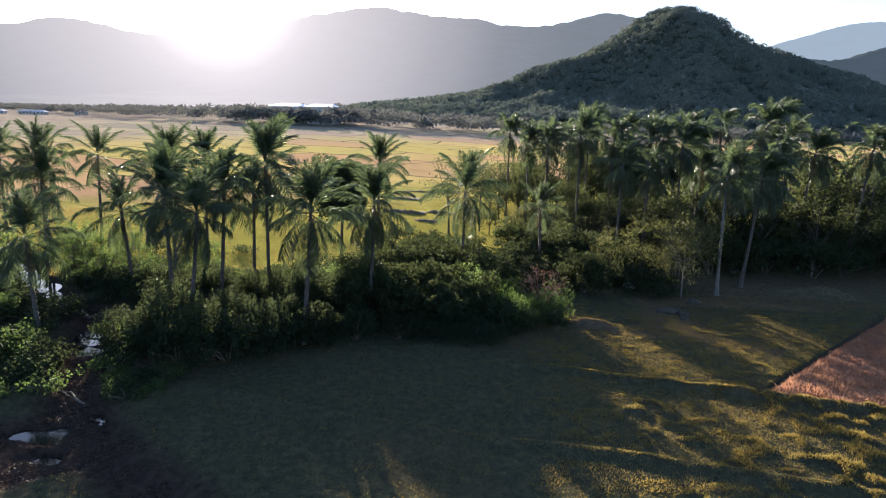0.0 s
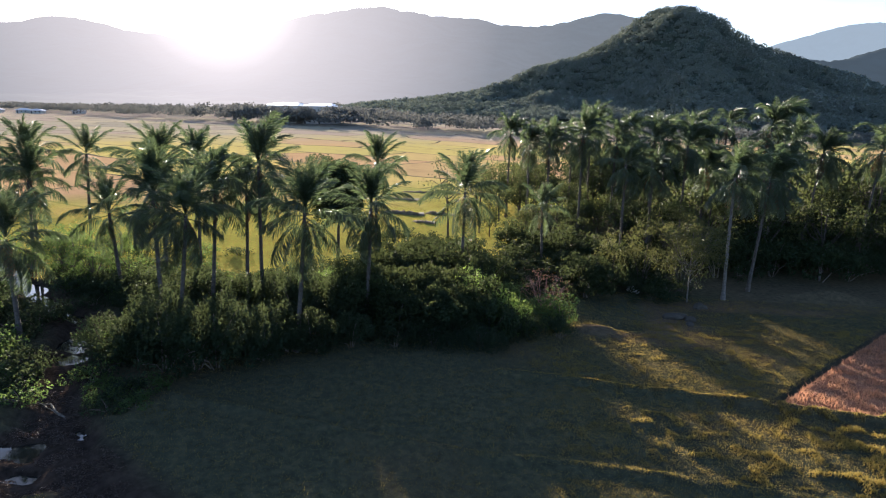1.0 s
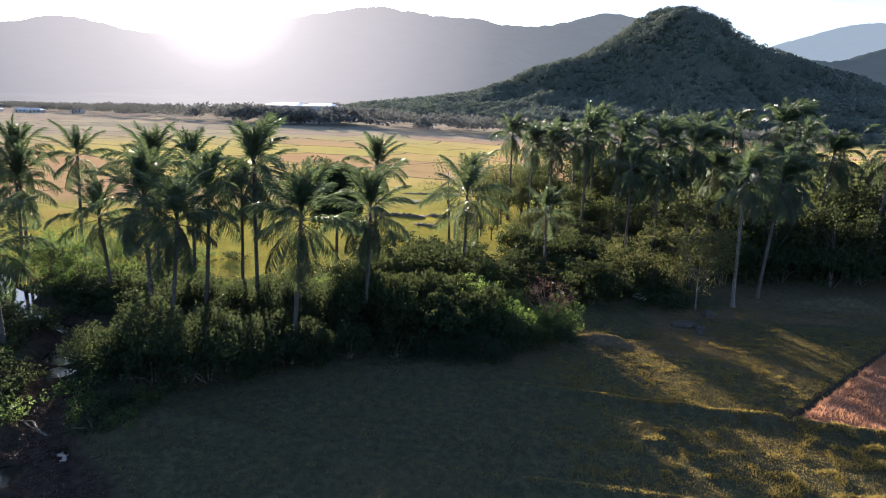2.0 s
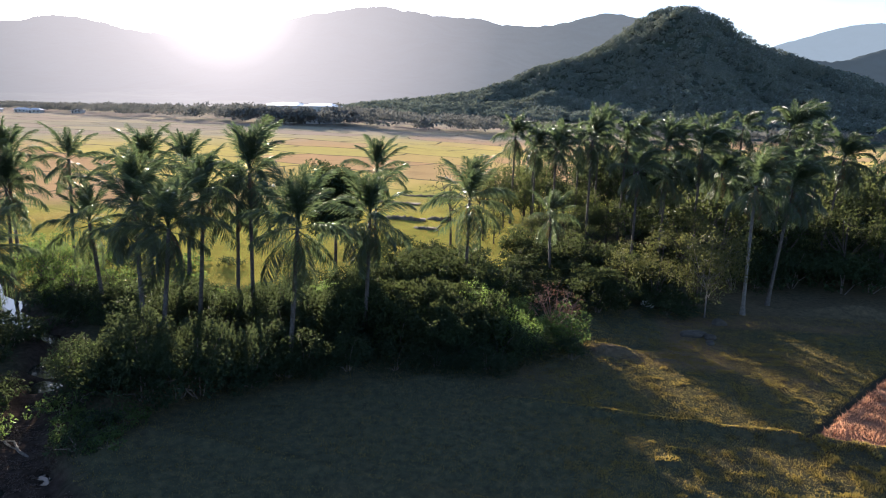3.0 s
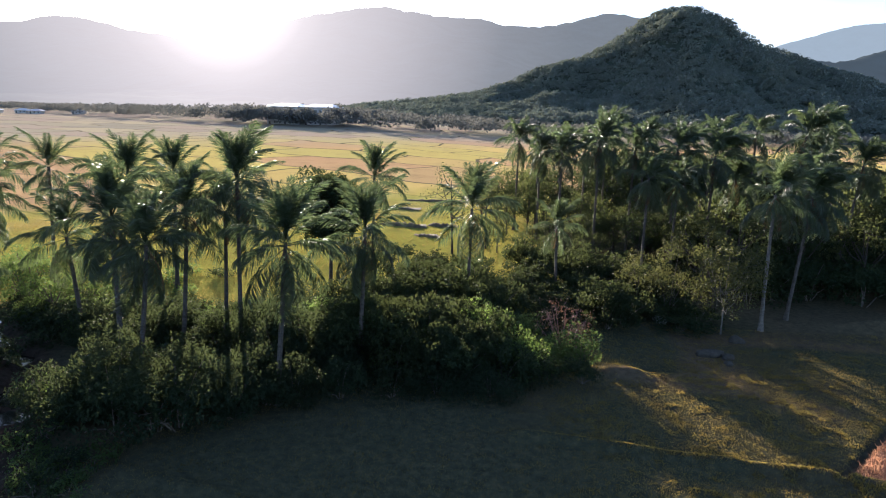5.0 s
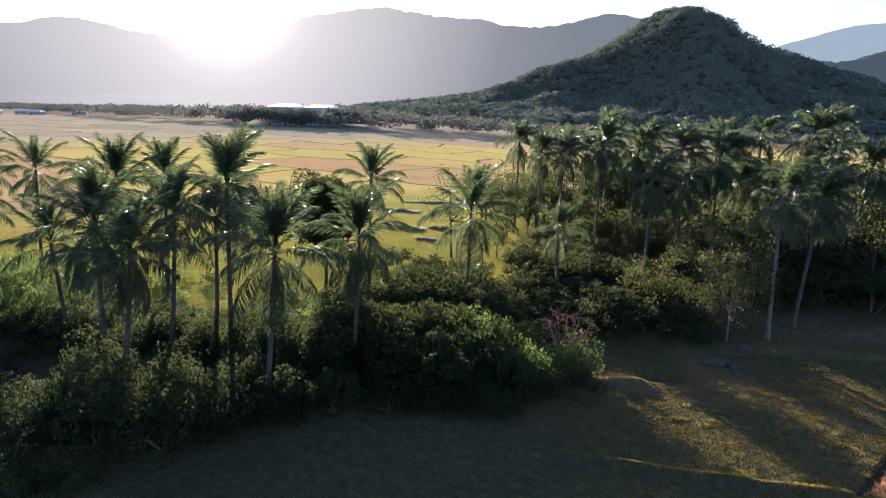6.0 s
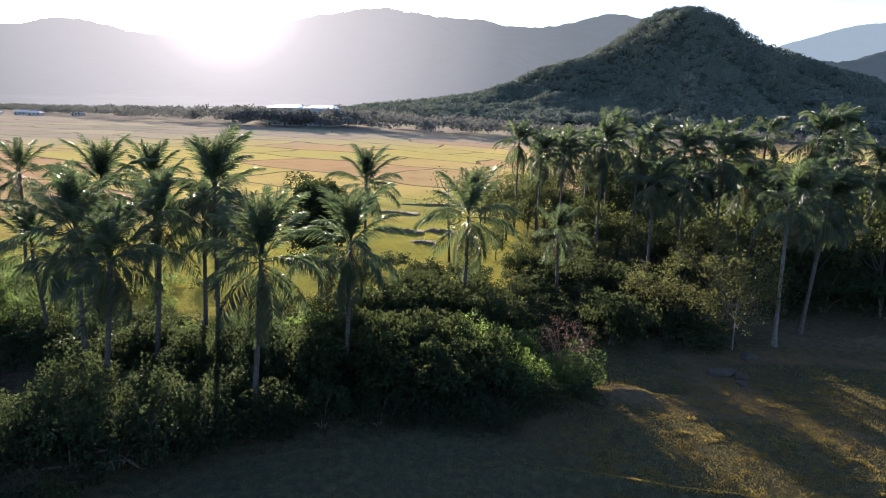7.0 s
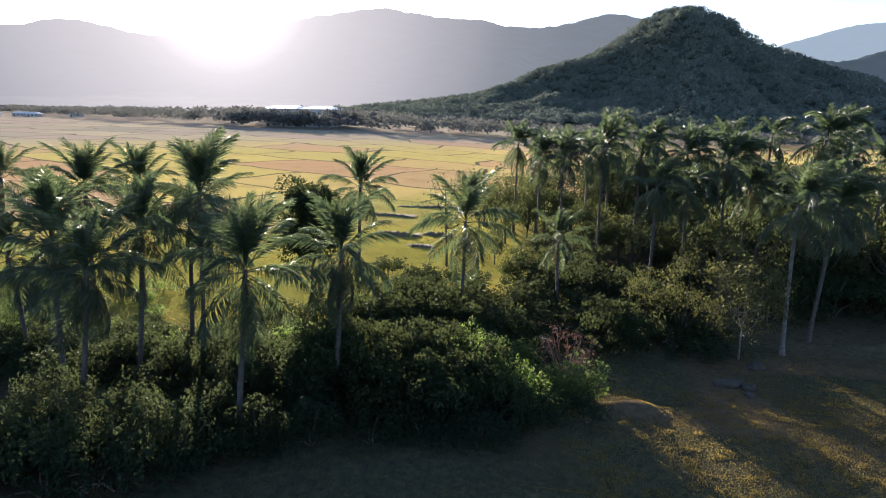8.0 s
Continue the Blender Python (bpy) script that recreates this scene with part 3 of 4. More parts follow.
for kind, length, droop, leaf, hang, count in (("blown", 4.3, 2.0, 0.84, 0.8, 4),):
    FRONDS[kind] = [frond_mesh(kind + "_frond", length * (0.9 + 0.07 * q), droop * (0.85 + 0.12 * q), 88, 300 + q, leaf, 0.10 * (q - 1), hang) for q in range(count)]
DRY = [frond_mesh("dry_frond", 3.4, 0.7, 26, 400 + q, 0.6, 0.1 * (q - 1), 1.2) for q in range(2)]
prng = np.random.default_rng(11)


def palm(x, y, h, bx, by, size=1.0, count=26, wind=0.0, dry=2, label="tall coconut palm with grey trunk and feathery green fronds", bark=PALM_BARK):
    """A coconut palm: crown hub at (x, y), h above the ground; foot at (bx, by)."""
    foot = float(height(bx, by)) - 0.12
    top = float(lie(x)) + h
    full = int(count * 1.25)
    ob = thing("coconut_palm", label, "palm tree", pose(bx, by, foot), "coconut palms")
    s = np.linspace(0, 1, 13)
    sway = prng.uniform(0.0, 0.5)
    bend = s + sway * s * (1 - s)
    pts = np.stack([(x - bx) * bend, (y - by) * bend, (top - foot) * s], -1)
    rad = (0.125 + 0.05 * (1 - s) + 0.12 * np.exp(-s * 16)) * (0.85 + 0.15 * size)
    rad = rad * (1 + 0.03 * prng.normal(size=13))
    v, f = tube(pts, rad, 9)
    part("trunk", make_mesh("trunk", v, f, True), bark, ob)
    hub = Vector((x - bx, y - by, top - foot))
    tilt = Matrix.Rotation(radians(3 + 7 * wind), 4, Vector((-0.25, 1.0, 0)))
    turn = prng.uniform(0, 360)
    for k in range(full):
        u = (k + 0.5) / full
        if wind > 0.4:
            el = 88 - 24 * u / 0.52 if u < 0.52 else 62 - 60 * (u - 0.52) / 0.26 if u < 0.78 else -6 - 54 * (u - 0.78) / 0.22
        else:
            el = 88 - 17 * u / 0.46 if u < 0.46 else 68 - 66 * (u - 0.46) / 0.32 if u < 0.78 else -10 - 58 * (u - 0.78) / 0.22
        el += prng.normal(0, 6)
        az = turn + k * 137.5 + prng.normal(0, 12)
        if wind > 0 and u > 0.06:
            # the wind gathers the leaves to lee
            lee = ((az + 180) % 360) - 180
            az = lee * (1 - 0.42 * wind)
        if wind > 0.4 and el > 12 and prng.random() < 0.7:
            kind = "blown"
        elif u < 0.30:
            kind = "spear"
        elif el > 40:
            kind = "rising"
        elif el > -6:
            kind = "arching"
        else:
            kind = "hanging"
        me = FRONDS[kind][int(prng.integers(len(FRONDS[kind])))]
        sc = size * prng.uniform(0.80, 1.08) * (0.72 + 0.28 * min(1.0, u / 0.25))
        # older leaves sit lower on the stem
        m = Matrix.Translation(hub) @ tilt @ pose(0, 0, (0.55 - 0.95 * u) * size, prng.normal(0, 16), -el, az) @ Matrix.Translation((0.10, 0, 0)) @ Matrix.Diagonal((sc, sc, sc, 1))
        part("frond", me, FROND, ob, m=m)
    for k in range(dry):
        m = Matrix.Translation(hub) @ pose(0, 0, -0.1, prng.normal(0, 20), 50 + prng.uniform(0, 28), prng.uniform(0, 360)) @ Matrix.Diagonal((size * 0.9, size * 0.9, size * 0.9, 1))
        part("dry_frond", DRY[k % 2], FROND_DRY, ob, "withered brown frond hanging down", m)
    return ob


# nearest row, left of the gap
palm(-9.9, 45.0, 9.9, -10.5, 43.9, 0.95, 28)
palm(-6.1, 51.0, 9.6, -6.5, 50.2, 0.92, 26)
palm(-16.0, 54.0, 12.0, -15.4, 51.5, 1.0, 28)
palm(-19.1, 52.2, 10.1, -19.3, 50.5, 0.9, 24)
palm(-18.6, 45.4, 9.1, -19.3, 44.2, 0.92, 26)
palm(-22.3, 48.2, 9.9, -21.4, 46.4, 1.0, 28)
palm(-27.5, 60.1, 11.0, -27.0, 59.0, 0.95, 26)
palm(-26.1, 65.5, 10.9, -26.2, 64.6, 0.88, 24)
palm(-18.2, 57.0, 9.3, -18.4, 56.4, 0.85, 22)
palm(-28.6, 53.0, 7.4, -27.8, 52.6, 0.82, 22, label="shorter coconut palm with drooping dusty green fronds")
palm(-36.0, 62.8, 11.2, -36.4, 62.3, 0.72, 20)
palm(-40.6, 60.5, 8.6, -40.8, 60.0, 1.0, 26)
palm(-43.6, 65.0, 10.6, -43.4, 64.6, 0.9, 24)
palm(-47.6, 64.5, 10.2, -47.7, 64.0, 0.8, 22)
palm(-30.2, 43.0, 7.2, -29.4, 42.0, 0.85, 24, label="shorter coconut palm with drooping dusty green fronds")
# gap and behind it
palm(1.5, 69.5, 8.7, 1.3, 67.0, 1.22, 22, 0.1, 2)
palm(-8.4, 71.4, 10.9, -8.6, 71.0, 0.85, 24, 0.2)
palm(10.1, 70.9, 7.4, 10.4, 70.5, 0.75, 18, 0.4)
# blown grove
palm(28.3, 64.9, 12.4, 28.2, 63.9, 1.0, 28, 0.7, 3, "wind-blown coconut palm with a pale slanting trunk", PALM_BARK_LIT)
palm(33.6, 68.5, 12.0, 32.3, 67.6, 1.0, 26, 0.8, 3)
palm(41.2, 85.6, 17.2, 40.5, 84.6, 1.12, 28, 0.9, 3, "very tall wind-blown coconut palm rising over the grove")
palm(39.5, 79.5, 12.8, 39.0, 79.0, 0.95, 24, 0.8, 3)
palm(46.5, 82.5, 14.3, 44.0, 80.5, 1.0, 26, 0.8, 2)
palm(36.6, 88.3, 17.2, 36.4, 88.0, 0.8, 14, 0.9, 1)
palm(29.2, 81.5, 14.6, 29.0, 81.0, 1.0, 26, 0.8, 3)
palm(26.4, 86.0, 14.8, 26.3, 85.5, 0.95, 26, 0.7, 2)
palm(22.6, 91.0, 14.0, 22.4, 90.5, 0.95, 26, 0.7, 3)
palm(17.2, 87.0, 14.9, 17.2, 86.6, 1.0, 26, 0.6, 3)
palm(20.4, 98.0, 16.2, 20.4, 97.5, 0.95, 24, 0.7, 2)
palm(20.6, 77.0, 12.1, 20.6, 76.6, 0.9, 24, 0.7, 3)
palm(13.6, 93.0, 13.2, 13.6, 92.5, 0.95, 24, 0.6, 2)
palm(11.2, 97.0, 12.8, 11.2, 96.5, 0.9, 22, 0.6, 2)
palm(8.8, 104.7, 13.8, 8.6, 104.4, 1.0, 24, 0.5, 2)
palm(50.8, 78.0, 15.2, 49.4, 77.4, 1.0, 26, 0.8, 2)
palm(35.3, 92.0, 14.4, 35.2, 91.5, 0.95, 24, 0.7, 2)
palm(52.0, 100.0, 15.6, 52.0, 99.5, 0.9, 22, 0.7, 1)
palm(31.5, 97.0, 14.6, 31.5, 96.5, 0.9, 22, 0.7, 1)
palm(57.0, 86.0, 14.5, 56.4, 85.5, 1.0, 24, 0.7, 1)
palm(32.0, 82.0, 12.0, 31.6, 81.5, 0.95, 26, 0.8, 3)
palm(43.4, 88.0, 14.6, 43.0, 87.5, 0.95, 26, 0.8, 2)
palm(36.0, 100.0, 16.0, 35.8, 99.5, 0.9, 22, 0.8, 1)
palm(18.0, 100.0, 13.6, 18.0, 99.5, 0.9, 24, 0.6, 2)
palm(27.5, 104.0, 15.4, 27.5, 103.5, 0.9, 24, 0.7, 2)
palm(16.0, 110.0, 13.6, 16.0, 109.5, 0.9, 24, 0.6, 2)
palm(12.0, 106.0, 12.6, 12.0, 105.5, 0.9, 24, 0.6, 2)
palm(24.5, 79.0, 11.4, 24.3, 78.6, 0.85, 24, 0.7, 3)


# ---- shrubs and trees ----
def foliage(name, centres, radii, per, length, seed, flat=0.75, up=0.6, hollow=0.55):
    """Leaves in clumps round the ends of the twigs, denser towards the outside of each clump."""
    r = np.random.default_rng(seed)
    C, A, N, S = [], [], [], []
    for c, rad in zip(centres, radii):
        n = max(6, int(per * rad * rad))
        d = spread(n, r)
        q = rad * (hollow + (1 - hollow) * r.random(n) ** 0.7) * r.uniform(0.85, 1.12, n)
        C.append(np.asarray(c) + d * q[:, None] * np.array([1, 1, flat]))
        A.append(d + 0.8 * r.normal(size=(n, 3)) + np.array([0, 0, -0.35]))
        N.append(d * 0.5 + 0.55 * r.normal(size=(n, 3)) + np.array([0, 0, up]))
        S.append(length * r.uniform(0.6, 1.25, n))
    S = np.concatenate(S)
    v, f = leaf_quads(np.concatenate(C), np.concatenate(A), np.concatenate(N), S, S * 0.55)
    return make_mesh(name, v, f, False)


def shrub_kit(seed, clumps, wide, tall, per, length):
    """A spreading shrub about 2 m in radius: stems and leaves."""
    r = np.random.default_rng(seed)
    cs, rs, paths = [], [], []
    for k in range(clumps):
        a, q = r.uniform(0, 2 * np.pi), wide * math.sqrt(r.random())
        z = tall * (0.30 + 0.7 * r.random() ** 0.7) * (1 - 0.42 * (q / wide) ** 2)
        c = np.array([q * math.cos(a), q * math.sin(a), z])
        cs.append(c)
        rs.append(r.uniform(0.42, 0.85))
        if k % 2 == 0:
            paths.append([(0.15 * math.cos(a), 0.15 * math.sin(a), -0.1), c * np.array([0.35, 0.35, 0.5]), c * np.array([0.75, 0.75, 0.85]), c])
    made = [make_mesh("stem", *tube(np.asarray(p, float), np.linspace(0.05, 0.014, len(p)), 5), True) for p in paths[:4]]
    return made, foliage("foliage", cs, rs, per, length, seed)


def creeper_kit(seed, lobes, wide, tall, per, length, rad=(0.7, 1.15)):
    """A mound of creepers: rounded lobes with a close skin of small leaves over a few stems."""
    r = np.random.default_rng(seed)
    cs, rs, stems = [], [], []
    for k in range(lobes):
        a, q = k * 2.4 + r.normal(0, 0.4), wide * math.sqrt((k + 0.5) / lobes) * r.uniform(0.85, 1.1)
        q0 = rad[0] + (rad[1] - rad[0]) * r.random()
        z = (tall - q0) * r.uniform(0.55, 1.0) * (1 - 0.35 * (q / wide) ** 2)
        for level in (1.0, 0.5):
            cs.append(np.array([q * math.cos(a), q * math.sin(a), z * level]))
            rs.append(q0 * (1.0 if level == 1.0 else 1.15))
        if k < 4:
            stems.append(make_mesh("stem", *tube(np.array([(0.2 * math.cos(a), 0.2 * math.sin(a), -0.1), cs[-2] * 0.5, cs[-2]]), [0.06, 0.04, 0.02], 5), True))
    # loose shoots standing out of the top
    for k in range(lobes // 2):
        c = cs[2 * int(r.integers(lobes))]
        cs.append(c + r.normal(0, 0.4, 3) * np.array([1, 1, 0]) + np.array([0, 0, rad[1] * 0.9]))
        rs.append(r.uniform(0.22, 0.4))
    return stems, foliage("foliage", cs, rs, per, length, seed, flat=0.9, up=0.7, hollow=0.82)


def tree_kit(seed, tall, wide, limbs, per, length, bole=0.3, clump=(0.6, 1.1), hollow=0.5, thick=0.16):
    """A broadleaf tree: tapered trunk, forking limbs, leaves in clumps at the twigs."""
    r = np.random.default_rng(seed)
    wood = []
    fork = tall * bole
    lean = r.normal(0, 0.05, 2) * tall
    trunk = np.array([(0, 0, -0.2), (lean[0] * 0.3, lean[1] * 0.2, fork * 0.5), (lean[0] * 0.6, lean[1] * 0.7, fork), (lean[0], lean[1], tall * 0.8)])
    wood.append(make_mesh("trunk", *tube(trunk, [thick * 1.35, thick, thick * 0.85, thick * 0.3], 7), True))
    cs, rs = [np.array([lean[0], lean[1], tall * 0.86])], [clump[1]]
    for k in range(limbs):
        a = k * 2.4 + r.normal(0, 0.35)
        z0 = fork * r.uniform(0.7, 1.5)
        reach = wide * r.uniform(0.55, 1.0)
        z1 = tall * r.uniform(0.45, 0.92)
        st = np.array([lean[0] * 0.6, lean[1] * 0.6, z0])
        en = np.array([reach * math.cos(a), reach * math.sin(a), z1])
        mid = st * 0.5 + en * 0.5 + np.array([0, 0, -0.12 * tall * r.random()])
        pile = Pile()
        pile.add(*tube([st, mid, en], [thick * 0.5, thick * 0.32, thick * 0.1], 5))
        for q in range(3):
            u = r.uniform(0.5, 1.0)
            p = mid * (1 - u) + en * u
            e = p + r.normal(0, 0.28, 3) * wide * np.array([1, 1, 0.8])
            e[2] = max(e[2], fork * 0.8)
            pile.add(*tube([p, (p + e) / 2 + r.normal(0, 0.08, 3), e], [thick * 0.2, thick * 0.12, thick * 0.04], 4))
            cs.append(e)
            rs.append(r.uniform(*clump))
        cs.append(en)
        rs.append(r.uniform(*clump))
        wood.append(pile.mesh("limb"))
    return wood, foliage("foliage", cs, rs, per, length, seed + 1, hollow=hollow)


SHRUBS = [shrub_kit(500 + q, 22 + 3 * q, 2.0, 2.6, 120, 0.25) for q in range(4)]
WEEDS = [shrub_kit(540 + q, 13, 1.6, 1.3, 100, 0.25) for q in range(3)]
THICKETS = [shrub_kit(560 + q, 48, 2.6, 3.6, 150, 0.22) for q in range(3)]
TREES = [tree_kit(600 + q, 7.5, 3.0, 9, 56, 0.32, 0.28) for q in range(4)]


def own(kits, mat):
    """The same kits with leaves of another material."""
    made = []
    for st, lv in kits:
        m2 = lv.copy()
        m2.materials.clear()
        m2.materials.append(mat)
        made.append((st, m2))
    return made


SHRUBS_FRESH = own(SHRUBS, LEAF_FRESH_LIT)
WEEDS_FRESH = own(WEEDS, LEAF_FRESH_LIT)
THICKETS_DARK = [shrub_kit(580 + q, 40, 2.6, 3.6, 80, 0.34) for q in range(4)]
CREEPERS = [creeper_kit(590 + q, 15, 2.3, 3.6, 190, 0.17) for q in range(4)]
CREEPERS_LIT = own(CREEPERS, LEAF_FRESH_LIT)
TREES_OLIVE = own(TREES, LEAF_OLIVE)
brng = np.random.default_rng(21)


def plant(name, label, category, kits, mat, bark, x, y, size, group="", stretch=1.0, turn=None):
    st, lv = kits[int(brng.integers(len(kits)))]
    rz = brng.uniform(0, 360) if turn is None else turn
    ob = thing(name, label, category, scaled(x, y, float(height(x, y)) - 0.05, rz, size, size * stretch), group)
    for k, me in enumerate(st):
        part("stem" if category != "tree" else "limb" if k else "trunk", me, bark, ob)
    part("foliage", lv, mat, ob)
    return ob


def scatter(n, x0, x1, y0, y1, gap, keep, todo):
    """Spots at least gap apart where keep(x, y) allows."""
    spots, tries = [], 0
    while len(spots) < n and tries < n * 40:
        tries += 1
        x, y = brng.uniform(x0, x1), brng.uniform(y0, y1)
        if keep(x, y) and all((x - a) ** 2 + (y - b) ** 2 > gap * gap for a, b in spots):
            spots.append((x, y))
            todo(x, y)


def shrub(x, y, size, fresh=False, stretch=1.0):
    plant("shrub", "leafy green shrub with sunlit leaf tips" if fresh else "dense dark green shrub in the undergrowth", "shrub", SHRUBS_FRESH if fresh else SHRUBS, LEAF_FRESH_LIT if fresh else LEAF, BARK, x, y, size, "undergrowth shrubs", stretch)


def weed(x, y, size, fresh=True):
    plant("weed_clump", "low broad-leaved weeds growing on the stream bank", "weeds", WEEDS_FRESH if fresh else WEEDS, LEAF_FRESH_LIT if fresh else LEAF, BARK, x, y, size, "bank weeds")


def thicket(x, y, size, kits, mat, label, stretch=1.0):
    plant("thicket", label, "thicket", kits, mat, BARK, x, y, size, "thickets", stretch)


def off_stream(x, y, gap):
    return float(to_segments(np.array(x), np.array(y), STREAM)) > gap


VINE = "creeper-covered thicket with bright sunlit top leaves"
DARKT = "dense dark thicket below the palms"
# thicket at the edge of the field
# front row takes the darker leaf, back row the lit copy: painted shade
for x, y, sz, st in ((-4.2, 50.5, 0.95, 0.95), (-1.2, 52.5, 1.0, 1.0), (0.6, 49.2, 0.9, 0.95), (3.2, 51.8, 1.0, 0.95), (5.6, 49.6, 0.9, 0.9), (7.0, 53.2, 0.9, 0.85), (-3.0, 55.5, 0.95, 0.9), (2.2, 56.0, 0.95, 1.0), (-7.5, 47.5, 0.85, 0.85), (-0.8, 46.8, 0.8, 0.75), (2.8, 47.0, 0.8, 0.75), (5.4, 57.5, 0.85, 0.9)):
    thicket(x, y, sz, CREEPERS_LIT if y > 50.4 else CREEPERS, LEAF_FRESH_LIT if y > 50.4 else LEAF, VINE, st * brng.uniform(0.95, 1.2))
plant("shrub", "rounded green shrub with large glossy leaves beside the thicket", "shrub", own([creeper_kit(598, 8, 1.0, 3.9, 110, 0.24, (0.6, 0.95))], LEAF_FRESH_LIT), LEAF_FRESH_LIT, BARK, 9.7, 52.6, 1.08, "undergrowth shrubs")
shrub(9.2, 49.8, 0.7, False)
thicket(4.4, 51.6, 1.05, own(CREEPERS[:1], LEAF_LIT_MOUND), LEAF_LIT_MOUND, "mound of creepers with vivid green sunlit leaves", 1.0)
thicket(1.4, 53.6, 0.9, own(CREEPERS[1:2], LEAF_LIT_MOUND), LEAF_LIT_MOUND, "mound of creepers with vivid green sunlit leaves", 1.3)
# inner thickets added to stop light passing through the creeper mound
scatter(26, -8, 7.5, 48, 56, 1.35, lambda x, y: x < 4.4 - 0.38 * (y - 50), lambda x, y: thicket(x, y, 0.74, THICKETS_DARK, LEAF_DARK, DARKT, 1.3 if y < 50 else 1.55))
# bushes left of it, down to the stream
for x, y, sz, st in ((-10.6, 50.6, 0.95, 1.3), (-13.4, 51.6, 0.95, 1.3), (-8.4, 52.6, 0.85, 1.4), (-16.2, 51.0, 0.85, 1.2), (-12.0, 49.0, 0.85, 1.2)):
    thicket(x, y, sz, THICKETS, LEAF, DARKT, st)
for x, y, sz in ((-9.4, 44.0, 0.72), (-6.8, 45.2, 0.7), (-3.6, 45.9, 0.7), (-12.4, 42.0, 0.8), (-15.0, 40.3, 1.05), (-18.0, 39.4, 1.1), (-19.2, 41.0, 0.9), (-15.8, 43.0, 0.9), (-12.2, 45.2, 0.85), (-20.8, 44.5, 0.8), (-22.6, 40.5, 0.7)):
    thicket(x, y, sz, THICKETS, LEAF, "leafy thicket of mixed green and yellowing leaves", 1.35 if sz > 1 else brng.uniform(0.8, 1.35))
scatter(20, -25, -8, 35.5, 50, 1.7, lambda x, y: off_stream(x, y, 3.0) and y > 43.0 + 0.5 * (x + 9.7), lambda x, y: shrub(x, y, brng.uniform(0.4, 1.1), False, brng.uniform(0.7, 1.5)))
scatter(95, -46, -18, 30, 57, 1.25, lambda x, y: off_stream(x, y, 1.7) and not (-26 < x and y < 35.5), lambda x, y: weed(x, y, brng.uniform(0.7, 1.25), brng.random() < 0.5))
scatter(16, -48, -26, 36, 58, 2.6, lambda x, y: off_stream(x, y, 3.5), lambda x, y: shrub(x, y, brng.uniform(0.5, 0.8), brng.random() < 0.5))
scatter(16, -27, -16.5, 26.5, 37, 1.1, lambda x, y: off_stream(x, y, 1.5) and all((x - a) ** 2 + (y - b) ** 2 > (w * 1.3) ** 2 for a, b, w in POOLS) and float(mud_flat(np.array(x), np.array(y))) < 0.2 and y > 33, lambda x, y: weed(x, y, brng.uniform(0.4, 0.8), brng.random() < 0.7))
# undergrowth among the trunks
scatter(34, -44, -14, 52.5, 58.5, 1.9, lambda x, y: off_stream(x, y, 2.6), lambda x, y: shrub(x, y, brng.uniform(0.5, 0.85), brng.random() < 0.3))
scatter(44, -34, 0, 49, 58, 1.9, lambda x, y: off_stream(x, y, 3.5) and (y < 54 or x > -17), lambda x, y: shrub(x, y, brng.uniform(0.45, 1.15), y > 55 and brng.random() < 0.4))
scatter(22, -9, 9, 57, 68, 2.0, lambda x, y: True, lambda x, y: shrub(x, y, brng.uniform(0.8, 1.0) * (1 if x < 5 else 0.6), y > 63))
scatter(9, -9, 4.5, 62, 71, 2.6, lambda x, y: True, lambda x, y: thicket(x, y, brng.uniform(0.85, 1.05), THICKETS_DARK, LEAF_DARK, DARKT, 1.1))
scatter(26, -52, -24, 57, 72, 2.4, lambda x, y: off_stream(x, y, 3.0), lambda x, y: weed(x, y, brng.uniform(0.6, 1.0), brng.random() < 0.5))
scatter(46, -36, -2, 55.5, 65, 1.7, lambda x, y: off_stream(x, y, 3.0) and x > -2 - 5.5 * (66 - y) and x > -15, lambda x, y: shrub(x, y, brng.uniform(0.55, 0.9), brng.random() < 0.25))
scatter(26, -7, 9, 58, 79, 2.1, lambda x, y: True, lambda x, y: thicket(x, y, 0.85, THICKETS_DARK, LEAF_DARK, DARKT, max(0.3, min(0.85, (0.14 * (y - 52)) / 3.3)) if x > 3 else 0.85))
# dark trees and bushes of the grove
scatter(34, 7, 24, 61, 80, 2.0, lambda x, y: y > 60 + 0.3 * abs(x - 15), lambda x, y: thicket(x, y, 0.9, THICKETS_DARK, LEAF_DARK, DARKT, 1.25 if 12.6 - 0.38 * (y - 63) < x < 19 and brng.random() < 0.40 else max(0.25, min(1.0, (0.14 * (y - 52) + 0.1) / 3.3))))
scatter(46, 27, 64, 70, 94, 2.5, lambda x, y: y > 71 + 0.12 * (x - 25), lambda x, y: thicket(x, y, brng.uniform(0.9, 1.3), THICKETS_DARK, LEAF_DARK, DARKT, 1.1))


def tree(x, y, size, kits, mat, label, stretch=1.0, bark=DARK_BARK):
    plant("tree", label, "tree", kits, mat, bark, x, y, size, "", stretch)


GROVE = "dark green broadleaf tree standing among the palms"
scatter(44, 18, 68, 74, 112, 3.2, lambda x, y: x - 18 > 0.25 * (112 - y), lambda x, y: tree(x, y, brng.uniform(0.9, 1.35), *((TREES, LEAF_DARK, GROVE) if brng.random() < 0.5 else (TREES_OLIVE, LEAF_OLIVE, "olive-green broadleaf tree standing among the palms"))))
scatter(10, 48, 72, 84, 116, 4.0, lambda x, y: True, lambda x, y: tree(x, y, brng.uniform(1.5, 1.9), TREES_OLIVE, LEAF_OLIVE, "tall olive-green broadleaf tree beyond the palms"))
